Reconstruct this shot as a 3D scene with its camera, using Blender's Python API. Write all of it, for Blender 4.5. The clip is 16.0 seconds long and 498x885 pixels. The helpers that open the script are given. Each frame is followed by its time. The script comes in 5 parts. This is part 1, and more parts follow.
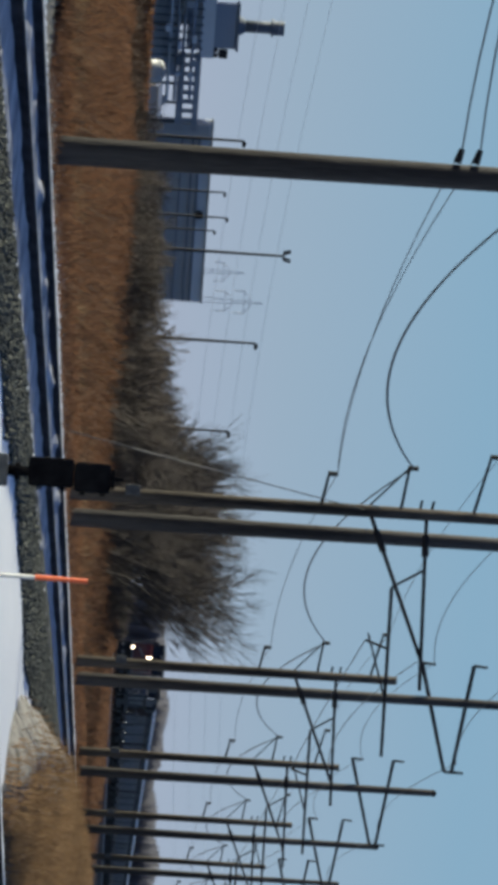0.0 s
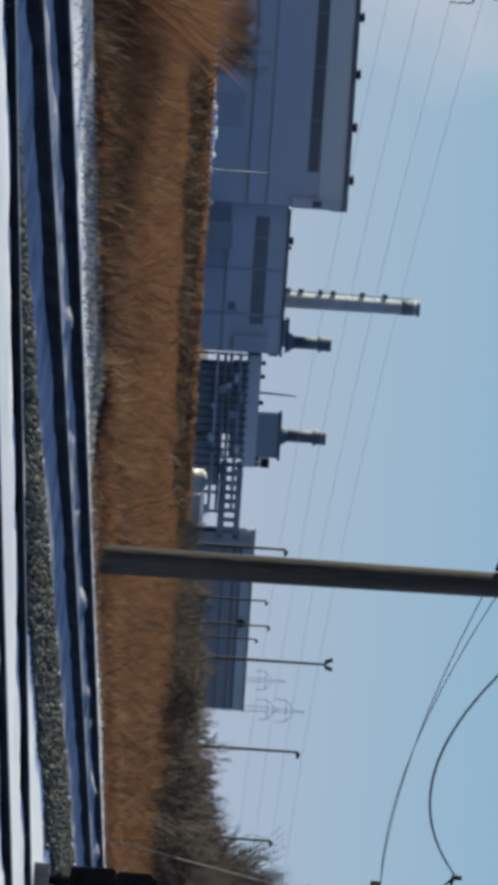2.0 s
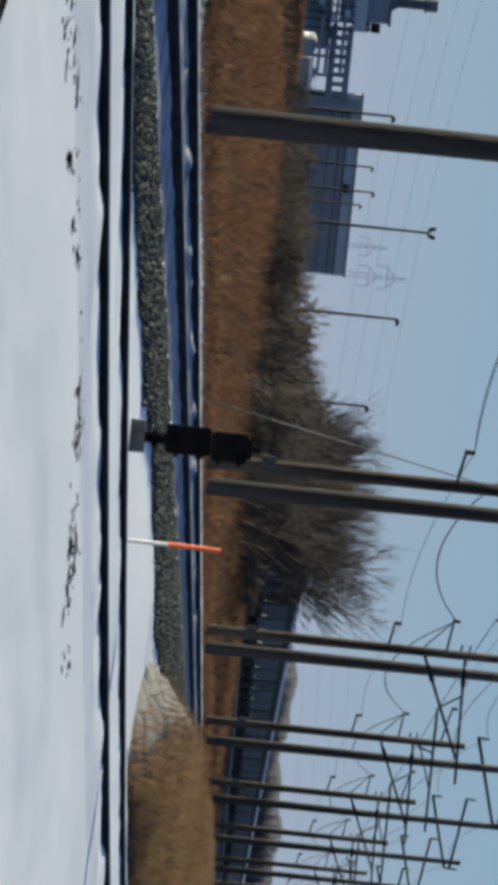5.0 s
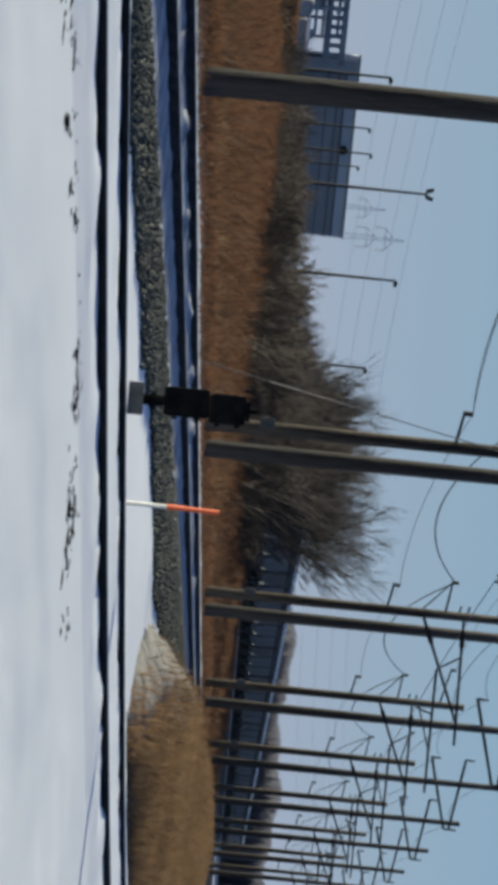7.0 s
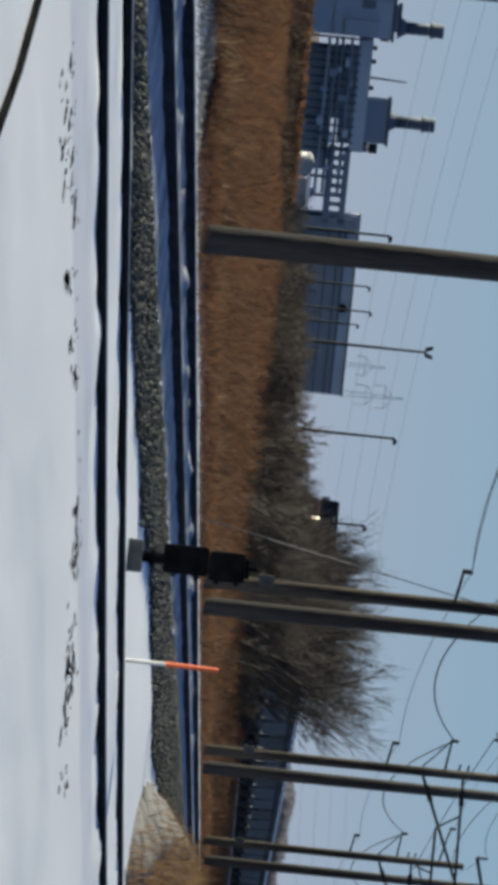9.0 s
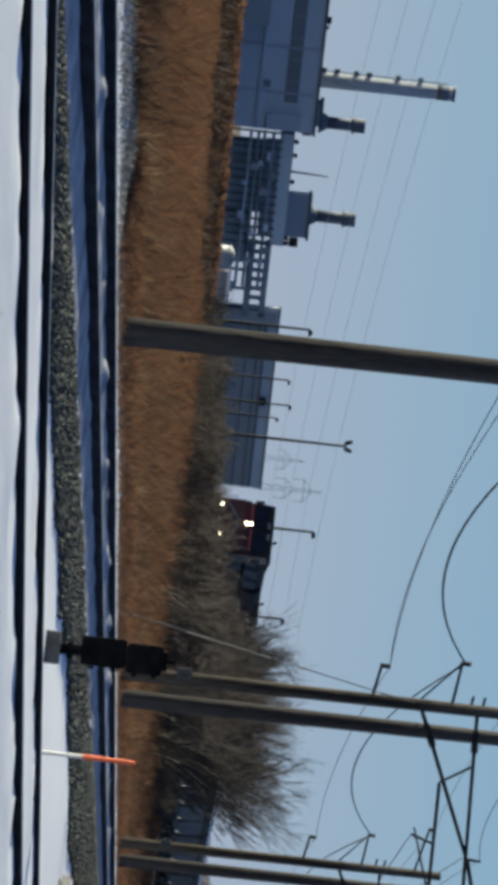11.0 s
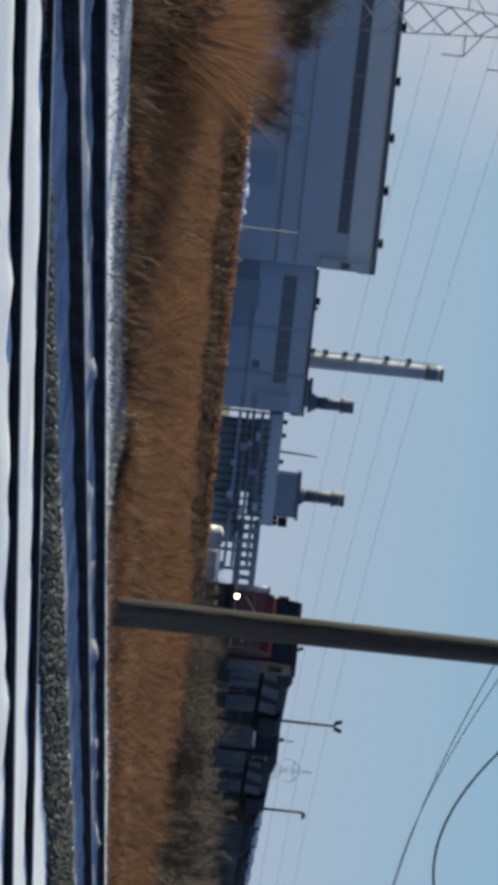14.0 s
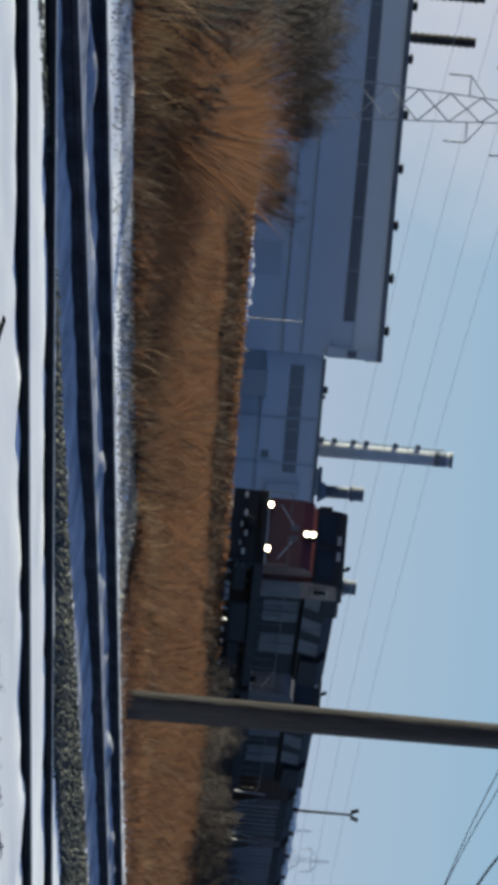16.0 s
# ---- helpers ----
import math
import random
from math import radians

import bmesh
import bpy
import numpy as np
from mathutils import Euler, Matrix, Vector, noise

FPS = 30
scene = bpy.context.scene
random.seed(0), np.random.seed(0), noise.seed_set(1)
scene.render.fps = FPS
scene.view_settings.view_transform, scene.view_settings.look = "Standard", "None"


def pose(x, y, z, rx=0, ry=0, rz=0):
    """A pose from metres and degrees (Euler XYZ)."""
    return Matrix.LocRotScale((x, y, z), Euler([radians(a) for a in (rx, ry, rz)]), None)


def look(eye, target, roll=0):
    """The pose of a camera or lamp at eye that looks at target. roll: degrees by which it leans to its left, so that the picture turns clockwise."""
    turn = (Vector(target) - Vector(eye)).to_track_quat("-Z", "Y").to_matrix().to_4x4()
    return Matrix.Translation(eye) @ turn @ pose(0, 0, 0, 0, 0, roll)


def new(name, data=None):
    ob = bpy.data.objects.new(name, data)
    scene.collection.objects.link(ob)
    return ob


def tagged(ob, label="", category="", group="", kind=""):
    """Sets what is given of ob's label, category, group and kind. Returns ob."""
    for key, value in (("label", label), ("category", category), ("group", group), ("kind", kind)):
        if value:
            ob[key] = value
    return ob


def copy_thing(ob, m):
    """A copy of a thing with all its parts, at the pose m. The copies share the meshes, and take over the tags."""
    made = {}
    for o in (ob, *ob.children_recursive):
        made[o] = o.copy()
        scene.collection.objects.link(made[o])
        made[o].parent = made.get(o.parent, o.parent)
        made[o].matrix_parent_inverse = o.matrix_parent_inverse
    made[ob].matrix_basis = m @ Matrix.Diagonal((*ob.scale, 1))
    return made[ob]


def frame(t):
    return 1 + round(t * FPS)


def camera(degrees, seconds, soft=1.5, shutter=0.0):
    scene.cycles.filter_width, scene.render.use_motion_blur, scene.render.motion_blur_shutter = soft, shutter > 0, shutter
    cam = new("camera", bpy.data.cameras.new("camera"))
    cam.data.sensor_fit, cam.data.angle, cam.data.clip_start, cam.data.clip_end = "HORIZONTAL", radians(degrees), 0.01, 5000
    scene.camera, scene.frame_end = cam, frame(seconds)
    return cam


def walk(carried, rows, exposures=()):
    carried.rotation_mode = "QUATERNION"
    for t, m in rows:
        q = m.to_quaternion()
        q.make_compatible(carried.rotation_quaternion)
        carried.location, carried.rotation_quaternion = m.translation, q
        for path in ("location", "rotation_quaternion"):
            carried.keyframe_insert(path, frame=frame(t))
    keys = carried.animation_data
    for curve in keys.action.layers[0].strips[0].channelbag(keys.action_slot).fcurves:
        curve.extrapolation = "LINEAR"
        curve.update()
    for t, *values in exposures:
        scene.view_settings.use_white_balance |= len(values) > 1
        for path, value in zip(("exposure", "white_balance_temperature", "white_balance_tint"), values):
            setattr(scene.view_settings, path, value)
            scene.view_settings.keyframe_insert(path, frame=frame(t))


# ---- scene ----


def aim(yaw, pitch, roll):
    """The hand-held camera at its one standing place; it is held upright-sideways, so the world's up is the picture's right."""
    a, b, c = radians(yaw), radians(pitch), radians(roll)
    fwd = Vector((math.sin(a) * math.cos(b), math.cos(a) * math.cos(b), math.sin(b)))
    r0 = Vector((math.cos(a), -math.sin(a), 0))
    u0 = Vector((-math.sin(a) * math.sin(b), -math.cos(a) * math.sin(b), math.cos(b)))
    r = r0 * math.cos(c) + u0 * math.sin(c)
    u = u0 * math.cos(c) - r0 * math.sin(c)
    m = Matrix((u, -r, -fwd)).transposed().to_4x4()
    m.translation = (0.0, 0.0, 1.35)
    return m


cam = camera(6.542, 16.0, soft=6.2, shutter=0.0)
walk(cam, [
    (0.0, aim(-8.906, 1.502, 3.777)),
    (0.2, aim(-9.690, 1.800, 3.796)),
    (0.5, aim(-11.179, 1.651, 3.825)),
    (0.7, aim(-12.130, 1.600, 3.794)),
    (1.0, aim(-13.292, 1.372, 3.748)),
    (1.2, aim(-13.680, 1.280, 3.699)),
    (1.5, aim(-14.269, 1.202, 3.626)),
    (2.0, aim(-14.226, 0.598, 3.801)),
    (2.5, aim(-14.177, 0.156, 4.252)),
    (2.6, aim(-13.940, 0.010, 4.341)),
    (2.7, aim(-13.255, -0.200, 4.431)),
    (2.8, aim(-12.540, -0.400, 4.520)),
    (2.9, aim(-11.750, -0.500, 4.609)),
    (3.0, aim(-11.070, -0.597, 4.699)),
    (3.1, aim(-10.410, -0.620, 4.797)),
    (3.2, aim(-9.700, -0.560, 4.895)),
    (3.3, aim(-9.100, -0.520, 4.993)),
    (3.4, aim(-8.570, -0.490, 5.092)),
    (3.5, aim(-8.219, -0.492, 5.190)),
    (4.0, aim(-8.153, -0.354, 5.386)),
    (4.5, aim(-8.456, -0.308, 5.559)),
    (5.0, aim(-8.400, -0.270, 5.907)),
    (5.2, aim(-8.308, -0.190, 5.841)),
    (7.3, aim(-7.856, -0.243, 5.794)),
    (7.5, aim(-7.871, -0.422, 5.910)),
    (8.0, aim(-8.685, -0.428, 5.843)),
    (8.2, aim(-9.180, -0.420, 5.824)),
    (8.5, aim(-9.656, -0.493, 5.795)),
    (9.0, aim(-9.966, -0.398, 5.846)),
    (9.5, aim(-10.424, -0.127, 6.063)),
    (10.0, aim(-10.975, 0.159, 6.141)),
    (10.2, aim(-11.033, 0.375, 6.208)),
    (12.3, aim(-12.276, 0.277, 6.006)),
    (12.5, aim(-12.885, 0.249, 6.170)),
    (12.7, aim(-13.230, 0.250, 6.189)),
    (13.0, aim(-13.769, 0.238, 6.217)),
    (13.5, aim(-13.798, 0.311, 6.223)),
    (14.0, aim(-14.964, 0.274, 6.189)),
    (14.2, aim(-15.480, 0.330, 6.282)),
    (14.5, aim(-16.081, 0.422, 6.422)),
    (15.0, aim(-16.178, 0.766, 6.313)),
    (15.5, aim(-16.243, 0.779, 5.577)),
    (16.0, aim(-16.133, 0.033, 4.993)),
], [(0.0, 0.78), (1.0, 0.74), (2.0, 0.92), (3.5, 0.76), (5.0, 0.72), (9.0, 0.70), (10.0, 0.78), (13.0, 0.80), (14.5, 0.93), (16.0, 0.98)])

# ---- light ----
SUN_AZ, SUN_EL = -80.0, 11.5
world = bpy.data.worlds.new("sky")
scene.world = world
world.use_nodes = True
wn = world.node_tree
sky = wn.nodes.new("ShaderNodeTexSky")
sky.sky_type = "NISHITA"
sky.sun_disc = False
sky.sun_elevation, sky.sun_rotation = radians(SUN_EL), radians(SUN_AZ)
sky.air_density, sky.dust_density, sky.ozone_density = 0.5, 0.8, 3.0
bg = wn.nodes["Background"]
bg.inputs["Strength"].default_value = 0.104
cool = wn.nodes.new("ShaderNodeMix")
cool.data_type, cool.blend_type = "RGBA", "MULTIPLY"
cool.inputs[0].default_value = 1.0
cool.inputs[7].default_value = (0.83, 0.83, 0.92, 1.0)
wn.links.new(sky.outputs["Color"], cool.inputs[6])

# low winter haze: lavender on the horizon, paler blue a few degrees up, a thin cloud veil toward the sun
way = wn.nodes.new("ShaderNodeTexCoord")
axes = wn.nodes.new("ShaderNodeSeparateXYZ")
wn.links.new(way.outputs["Generated"], axes.inputs[0])
rise = wn.nodes.new("ShaderNodeMapRange")
rise.inputs["From Min"].default_value, rise.inputs["From Max"].default_value = 0.0, 0.08
wn.links.new(axes.outputs["Z"], rise.inputs["Value"])
band = wn.nodes.new("ShaderNodeValToRGB")
band.color_ramp.elements[0].color = (0.53, 0.61, 0.775, 1)
band.color_ramp.elements[1].color = (0.34, 0.58, 0.785, 1)
middle = band.color_ramp.elements.new(0.42)
middle.color = (0.44, 0.60, 0.765, 1)
wn.links.new(rise.outputs[0], band.inputs["Fac"])
lift = wn.nodes.new("ShaderNodeMix")
lift.data_type, lift.blend_type = "RGBA", "MULTIPLY"
lift.inputs[0].default_value = 1.0
lift.inputs[7].default_value = (4.0, 4.0, 4.0, 1)
wn.links.new(band.outputs["Color"], lift.inputs[6])
sunward = wn.nodes.new("ShaderNodeVectorMath")
sunward.operation = "DOT_PRODUCT"
sunward.inputs[1].default_value = (math.sin(radians(SUN_AZ)), math.cos(radians(SUN_AZ)), 0)
wn.links.new(way.outputs["Generated"], sunward.inputs[0])
puffs = wn.nodes.new("ShaderNodeTexNoise")
puffs.inputs["Scale"].default_value, puffs.inputs["Detail"].default_value = 22.0, 4
wn.links.new(way.outputs["Generated"], puffs.inputs["Vector"])
ragged = wn.nodes.new("ShaderNodeMath")
ragged.operation = "MULTIPLY_ADD"
ragged.inputs[1].default_value = 0.10
wn.links.new(puffs.outputs["Fac"], ragged.inputs[0])
wn.links.new(sunward.outputs["Value"], ragged.inputs[2])
veil = wn.nodes.new("ShaderNodeMapRange")
veil.inputs["From Min"].default_value, veil.inputs["From Max"].default_value, veil.inputs["To Max"].default_value = 0.535, 0.585, 0.85
wn.links.new(ragged.outputs[0], veil.inputs["Value"])
cloudy = wn.nodes.new("ShaderNodeMix")
cloudy.data_type = "RGBA"
cloudy.inputs[7].default_value = (3.0, 3.0, 3.35, 1)
wn.links.new(veil.outputs[0], cloudy.inputs[0])
wn.links.new(lift.outputs[2], cloudy.inputs[6])
clear = wn.nodes.new("ShaderNodeMapRange")
clear.interpolation_type = "SMOOTHSTEP"
clear.inputs["From Min"].default_value, clear.inputs["From Max"].default_value = 0.07, 0.35
wn.links.new(axes.outputs["Z"], clear.inputs["Value"])
whole = wn.nodes.new("ShaderNodeMix")
whole.data_type = "RGBA"
wn.links.new(clear.outputs[0], whole.inputs[0])
wn.links.new(cloudy.outputs[2], whole.inputs[6])
wn.links.new(cool.outputs[2], whole.inputs[7])
wn.links.new(whole.outputs[2], bg.inputs["Color"])
sun = new("sun", bpy.data.lights.new("sun", "SUN"))
sun.data.energy, sun.data.angle, sun.data.color = 5.0, radians(1.5), (0.97, 0.945, 0.74)
sa, se = radians(SUN_AZ), radians(SUN_EL)
sun.matrix_world = look((math.sin(sa) * math.cos(se) * 60, math.cos(sa) * math.cos(se) * 60, math.sin(se) * 60), (0, 0, 0))


# ---- materials ----
def mat(name, c1, c2, scale=2.0, rough=0.8, metal=0.0, bump=0.0, bscale=40.0, fine=0.0, object_random=0.0, island=0.0, stretch=(1, 1, 1)):
    """Two base colours mixed by a broad and a fine noise, with relief."""
    m = bpy.data.materials.new(name)
    m.use_nodes = True
    nt = m.node_tree
    n, l = nt.nodes, nt.links
    bs = n["Principled BSDF"]
    bs.inputs["Roughness"].default_value, bs.inputs["Metallic"].default_value = rough, metal
    tc = n.new("ShaderNodeTexCoord")
    mp = n.new("ShaderNodeMapping")
    mp.inputs["Scale"].default_value = stretch
    l.new(tc.outputs["Object"], mp.inputs["Vector"])
    a = n.new("ShaderNodeTexNoise")
    a.inputs["Scale"].default_value, a.inputs["Detail"].default_value = scale, 5
    b = n.new("ShaderNodeTexNoise")
    b.inputs["Scale"].default_value, b.inputs["Detail"].default_value = bscale, 3
    l.new(mp.outputs["Vector"], a.inputs["Vector"])
    l.new(mp.outputs["Vector"], b.inputs["Vector"])
    ad = n.new("ShaderNodeMath")
    ad.operation = "MULTIPLY_ADD"
    ad.inputs[1].default_value = fine
    l.new(b.outputs["Fac"], ad.inputs[0])
    l.new(a.outputs["Fac"], ad.inputs[2])
    fac = ad.outputs[0]
    for source, amount in (("obj", object_random), ("isl", island)):
        if amount:
            if source == "obj":
                o = n.new("ShaderNodeObjectInfo").outputs["Random"]
            else:
                o = n.new("ShaderNodeNewGeometry").outputs["Random Per Island"]
            k = n.new("ShaderNodeMath")
            k.operation = "MULTIPLY_ADD"
            k.inputs[1].default_value = amount
            l.new(o, k.inputs[0])
            l.new(fac, k.inputs[2])
            fac = k.outputs[0]
    lo = 0.38 + 0.5 * fine * 0.8
    r = n.new("ShaderNodeValToRGB")
    r.color_ramp.elements[0].position, r.color_ramp.elements[1].position = lo, min(1.0, lo + 0.24 + fine * 0.3 + object_random + island)
    r.color_ramp.elements[0].color, r.color_ramp.elements[1].color = (*c1, 1), (*c2, 1)
    l.new(fac, r.inputs["Fac"])
    l.new(r.outputs["Color"], bs.inputs["Base Color"])
    if bump:
        bp = n.new("ShaderNodeBump")
        bp.inputs["Strength"].default_value, bp.inputs["Distance"].default_value = bump, 0.05
        l.new(b.outputs["Fac"], bp.inputs["Height"])
        l.new(bp.outputs["Normal"], bs.inputs["Normal"])
    return m


def glow(name, color, strength):
    m = bpy.data.materials.new(name)
    m.use_nodes = True
    b = m.node_tree.nodes["Principled BSDF"]
    b.inputs["Base Color"].default_value = (*color, 1)
    b.inputs["Emission Color"].default_value = (*color, 1)
    b.inputs["Emission Strength"].default_value = strength
    return m


SNOW = mat("snow", (0.89, 0.895, 0.89), (0.95, 0.95, 0.94), 0.12, 0.6, 0, 0.10, 2.2, 0.1, 0, 0, (1.6, 0.5, 1))
# Main line snow: the blue shade between the rails is put into the colour.
SHADESNOW = mat("shade_tinted_line_snow", (0.15, 0.15, 0.178), (0.60, 0.605, 0.62), 1.1, 0.6, 0, 0.35, 9.0, 0.5)
FROST = mat("frosted_verge", (0.22, 0.20, 0.17), (0.52, 0.49, 0.445), 0.9, 0.85, 0, 0.5, 14.0, 0.6)
SNOWYVERGE = mat("snowy_verge", (0.40, 0.375, 0.33), (0.82, 0.80, 0.77), 1.3, 0.85, 0, 0.5, 14.0, 0.6)
DIRTY = mat("trodden_soil_snow", (0.045, 0.039, 0.033), (0.205, 0.192, 0.175), 1.6, 0.85, 0, 0.6, 6.0, 0.8)
SOIL = mat("dead_ground", (0.13, 0.09, 0.055), (0.30, 0.23, 0.15), 0.5, 0.95, 0, 0.5, 12.0, 0.4)
BALLAST = mat("ballast_bed", (0.045, 0.046, 0.039), (0.11, 0.112, 0.096), 3.0, 0.95, 0, 0.8, 30.0, 0.8)
STONE = mat("ballast_stone", (0.030, 0.031, 0.027), (0.108, 0.112, 0.099), 1.2, 0.95, 0, 0.3, 30.0, 0.2, 0, 0.5)
RUST = mat("rail_rust", (0.012, 0.011, 0.012), (0.034, 0.026, 0.023), 3.0, 0.85, 0.0, 0.2, 60.0, 0.4)
# Track shadow is put into the near-black violet of the main line rails.
SHADERAIL = mat("shade_tinted_rail", (0.014, 0.013, 0.018), (0.052, 0.048, 0.062), 2.0, 0.85, 0.0, 0.2, 14.0, 0.5)
HEAD = mat("rail_head", (0.35, 0.33, 0.32), (0.55, 0.53, 0.52), 2.0, 0.35, 0.9, 0, 60.0, 0.2)
TIE = mat("weathered_tie", (0.05, 0.04, 0.03), (0.13, 0.105, 0.085), 4.0, 0.9, 0, 0.4, 40.0, 0.4, 0.3)
DARKSTEEL = mat("dark_steel", (0.015, 0.015, 0.017), (0.04, 0.038, 0.038), 1.5, 0.7, 0.0, 0.1, 30.0, 0.3)
POLE = mat("creosoted_wood", (0.034, 0.032, 0.032), (0.092, 0.086, 0.082), 3.0, 0.85, 0, 0.35, 30.0, 0.5, 0, 0, (1, 1, 0.08))
WOOD = mat("weathered_pole_wood", (0.024, 0.021, 0.019), (0.14, 0.118, 0.095), 3.0, 0.85, 0, 0.4, 30.0, 0.5, 0, 0, (1, 1, 0.08))
WIRE = mat("wire_metal", (0.03, 0.03, 0.032), (0.07, 0.07, 0.07), 1.0, 0.6, 0.5)
FARWIRE = mat("far_aluminium_wire", (0.50, 0.53, 0.56), (0.58, 0.61, 0.64), 0.1, 0.6)
GALVANISED = mat("galvanised_steel", (0.26, 0.27, 0.28), (0.38, 0.39, 0.40), 0.3, 0.6)


def thin_stalk(m, share):
    """Lets light through thin stalks and blades."""
    n, l = m.node_tree.nodes, m.node_tree.links
    bs, out = n["Principled BSDF"], n["Material Output"]
    tr = n.new("ShaderNodeBsdfTranslucent")
    mx = n.new("ShaderNodeMixShader")
    mx.inputs[0].default_value = share
    l.new(bs.inputs["Base Color"].links[0].from_socket, tr.inputs["Color"])
    l.new(bs.outputs[0], mx.inputs[1])
    l.new(tr.outputs[0], mx.inputs[2])
    l.new(mx.outputs[0], out.inputs["Surface"])
    return m


GRASS = thin_stalk(mat("dry_reed", (0.026, 0.016, 0.011), (0.160, 0.078, 0.041), 0.5, 0.9, 0, 0, 2.0, 0.8, 0, 0.25), 0.45)
DARKGRASS = thin_stalk(mat("dark_reed", (0.018, 0.011, 0.008), (0.088, 0.047, 0.027), 0.5, 0.9, 0, 0, 2.0, 0.8, 0, 0.2), 0.35)
MOUNDGRASS = thin_stalk(mat("tawny_mound_grass", (0.06, 0.036, 0.019), (0.24, 0.142, 0.070), 0.5, 0.9, 0, 0, 1.5, 0.5, 0, 0.3), 0.4)
STRAW = thin_stalk(mat("straw_grass", (0.055, 0.035, 0.02), (0.225, 0.145, 0.078), 0.5, 0.9, 0, 0, 1.5, 0.5, 0, 0.3), 0.3)
WEED = thin_stalk(mat("dark_weed", (0.020, 0.013, 0.010), (0.085, 0.050, 0.030), 0.8, 0.9, 0, 0, 2.0, 0.5, 0, 0.3), 0.25)
GRASSBED = mat("grass_litter", (0.05, 0.03, 0.017), (0.15, 0.09, 0.045), 0.2, 0.95, 0, 0.5, 5.0, 0.4)
PALE = mat("pale_stubble", (0.16, 0.142, 0.115), (0.36, 0.33, 0.28), 0.4, 0.9, 0, 0, 4.0, 0.4, 0, 0.4)
TWIG = mat("bare_twig", (0.021, 0.017, 0.015), (0.074, 0.059, 0.052), 0.5, 0.9, 0, 0, 5.0, 0.2, 0, 0.4)
PALETWIG = mat("pale_scrub_twig", (0.025, 0.020, 0.017), (0.090, 0.069, 0.057), 0.5, 0.9, 0, 0, 5.0, 0.2, 0, 0.4)
# Pale grey-violet stands in for distance haze; half translucency evens the light.
HAZEWOOD = thin_stalk(mat("haze_tinted_wood", (0.155, 0.152, 0.172), (0.185, 0.182, 0.202), 0.02, 0.95, 0, 0, 0.1, 0.4, 0, 0.05), 0.5)
CLAD = mat("blue_grey_cladding", (0.44, 0.48, 0.55), (0.51, 0.55, 0.62), 0.03, 0.6, 0, 0, 0.3, 0.2)
CLAD2 = mat("dark_cladding", (0.25, 0.27, 0.30), (0.31, 0.33, 0.36), 0.03, 0.6, 0, 0, 0.3, 0.2)
STORE = mat("grey_store_cladding", (0.30, 0.30, 0.305), (0.37, 0.37, 0.375), 0.03, 0.6, 0, 0, 0.3, 0.2)
BAND = mat("window_band", (0.13, 0.145, 0.175), (0.18, 0.20, 0.235), 0.05, 0.35, 0, 0, 0.5, 0.3)
LEDGE = mat("cladding_ledge", (0.37, 0.405, 0.47), (0.43, 0.465, 0.53), 0.03, 0.6, 0, 0, 0.3, 0.2)
DARKBAND = mat("dark_window_band", (0.08, 0.09, 0.115), (0.12, 0.135, 0.165), 0.05, 0.35, 0, 0, 0.5, 0.3)
UPCLAD = mat("grey_upper_cladding", (0.60, 0.61, 0.62), (0.68, 0.69, 0.70), 0.03, 0.6, 0, 0, 0.3, 0.2)
LITCLAD = mat("pale_cladding", (0.46, 0.49, 0.52), (0.60, 0.62, 0.64), 0.05, 0.6, 0, 0, 0.5, 0.3)
FARSTEEL = mat("grey_steel", (0.085, 0.105, 0.13), (0.145, 0.168, 0.20), 0.1, 0.7, 0.0, 0, 1.0, 0.3)
CONC = mat("pale_concrete", (0.36, 0.37, 0.37), (0.46, 0.47, 0.46), 0.3, 0.85, 0, 0.2, 8.0, 0.4)
SIGBLACK = mat("signal_black", (0.005, 0.005, 0.006), (0.013, 0.013, 0.014), 6.0, 0.75, 0, 0.1, 50.0, 0.3)
SIGBLACK.node_tree.nodes["Principled BSDF"].inputs["Specular IOR Level"].default_value = 0.0
for m in (POLE, DARKSTEEL, WOOD, RUST, SHADERAIL, STONE, BALLAST):
    m.node_tree.nodes["Principled BSDF"].inputs["Specular IOR Level"].default_value = 0.15
CONGREY = mat("signal_concrete", (0.07, 0.07, 0.068), (0.13, 0.128, 0.12), 6.0, 0.9, 0, 0.4, 50.0, 0.4)
ORANGE = mat("orange_paint", (0.62, 0.09, 0.02), (0.78, 0.14, 0.035), 8.0, 0.55, 0, 0, 60.0, 0.3)
STAKEWOOD = mat("white_paint", (0.50, 0.49, 0.46), (0.72, 0.71, 0.68), 10.0, 0.7, 0, 0.1, 60.0, 0.4)
LRED = mat("loco_red", (0.080, 0.013, 0.011), (0.125, 0.020, 0.017), 0.8, 0.4, 0, 0, 6.0, 0.3)
LBLACK = mat("loco_black", (0.006, 0.006, 0.007), (0.016, 0.015, 0.015), 0.8, 0.8, 0, 0, 6.0, 0.3)
LGREY = mat("loco_grey", (0.09, 0.088, 0.092), (0.17, 0.165, 0.165), 0.8, 0.7, 0, 0, 6.0, 0.3)
LWHITE = mat("loco_white", (0.30, 0.30, 0.295), (0.42, 0.42, 0.41), 0.8, 0.5, 0, 0, 6.0, 0.3)
CARRIB = mat("car_rib_grey", (0.18, 0.185, 0.195), (0.27, 0.275, 0.285), 0.5, 0.7, 0, 0, 5.0, 0.4)
CARBROWN = mat("car_brown", (0.035, 0.026, 0.024), (0.07, 0.05, 0.043), 0.5, 0.7, 0, 0, 5.0, 0.4)
CARGREY = mat("car_grey", (0.095, 0.10, 0.112), (0.165, 0.17, 0.185), 0.5, 0.7, 0, 0, 5.0, 0.4)
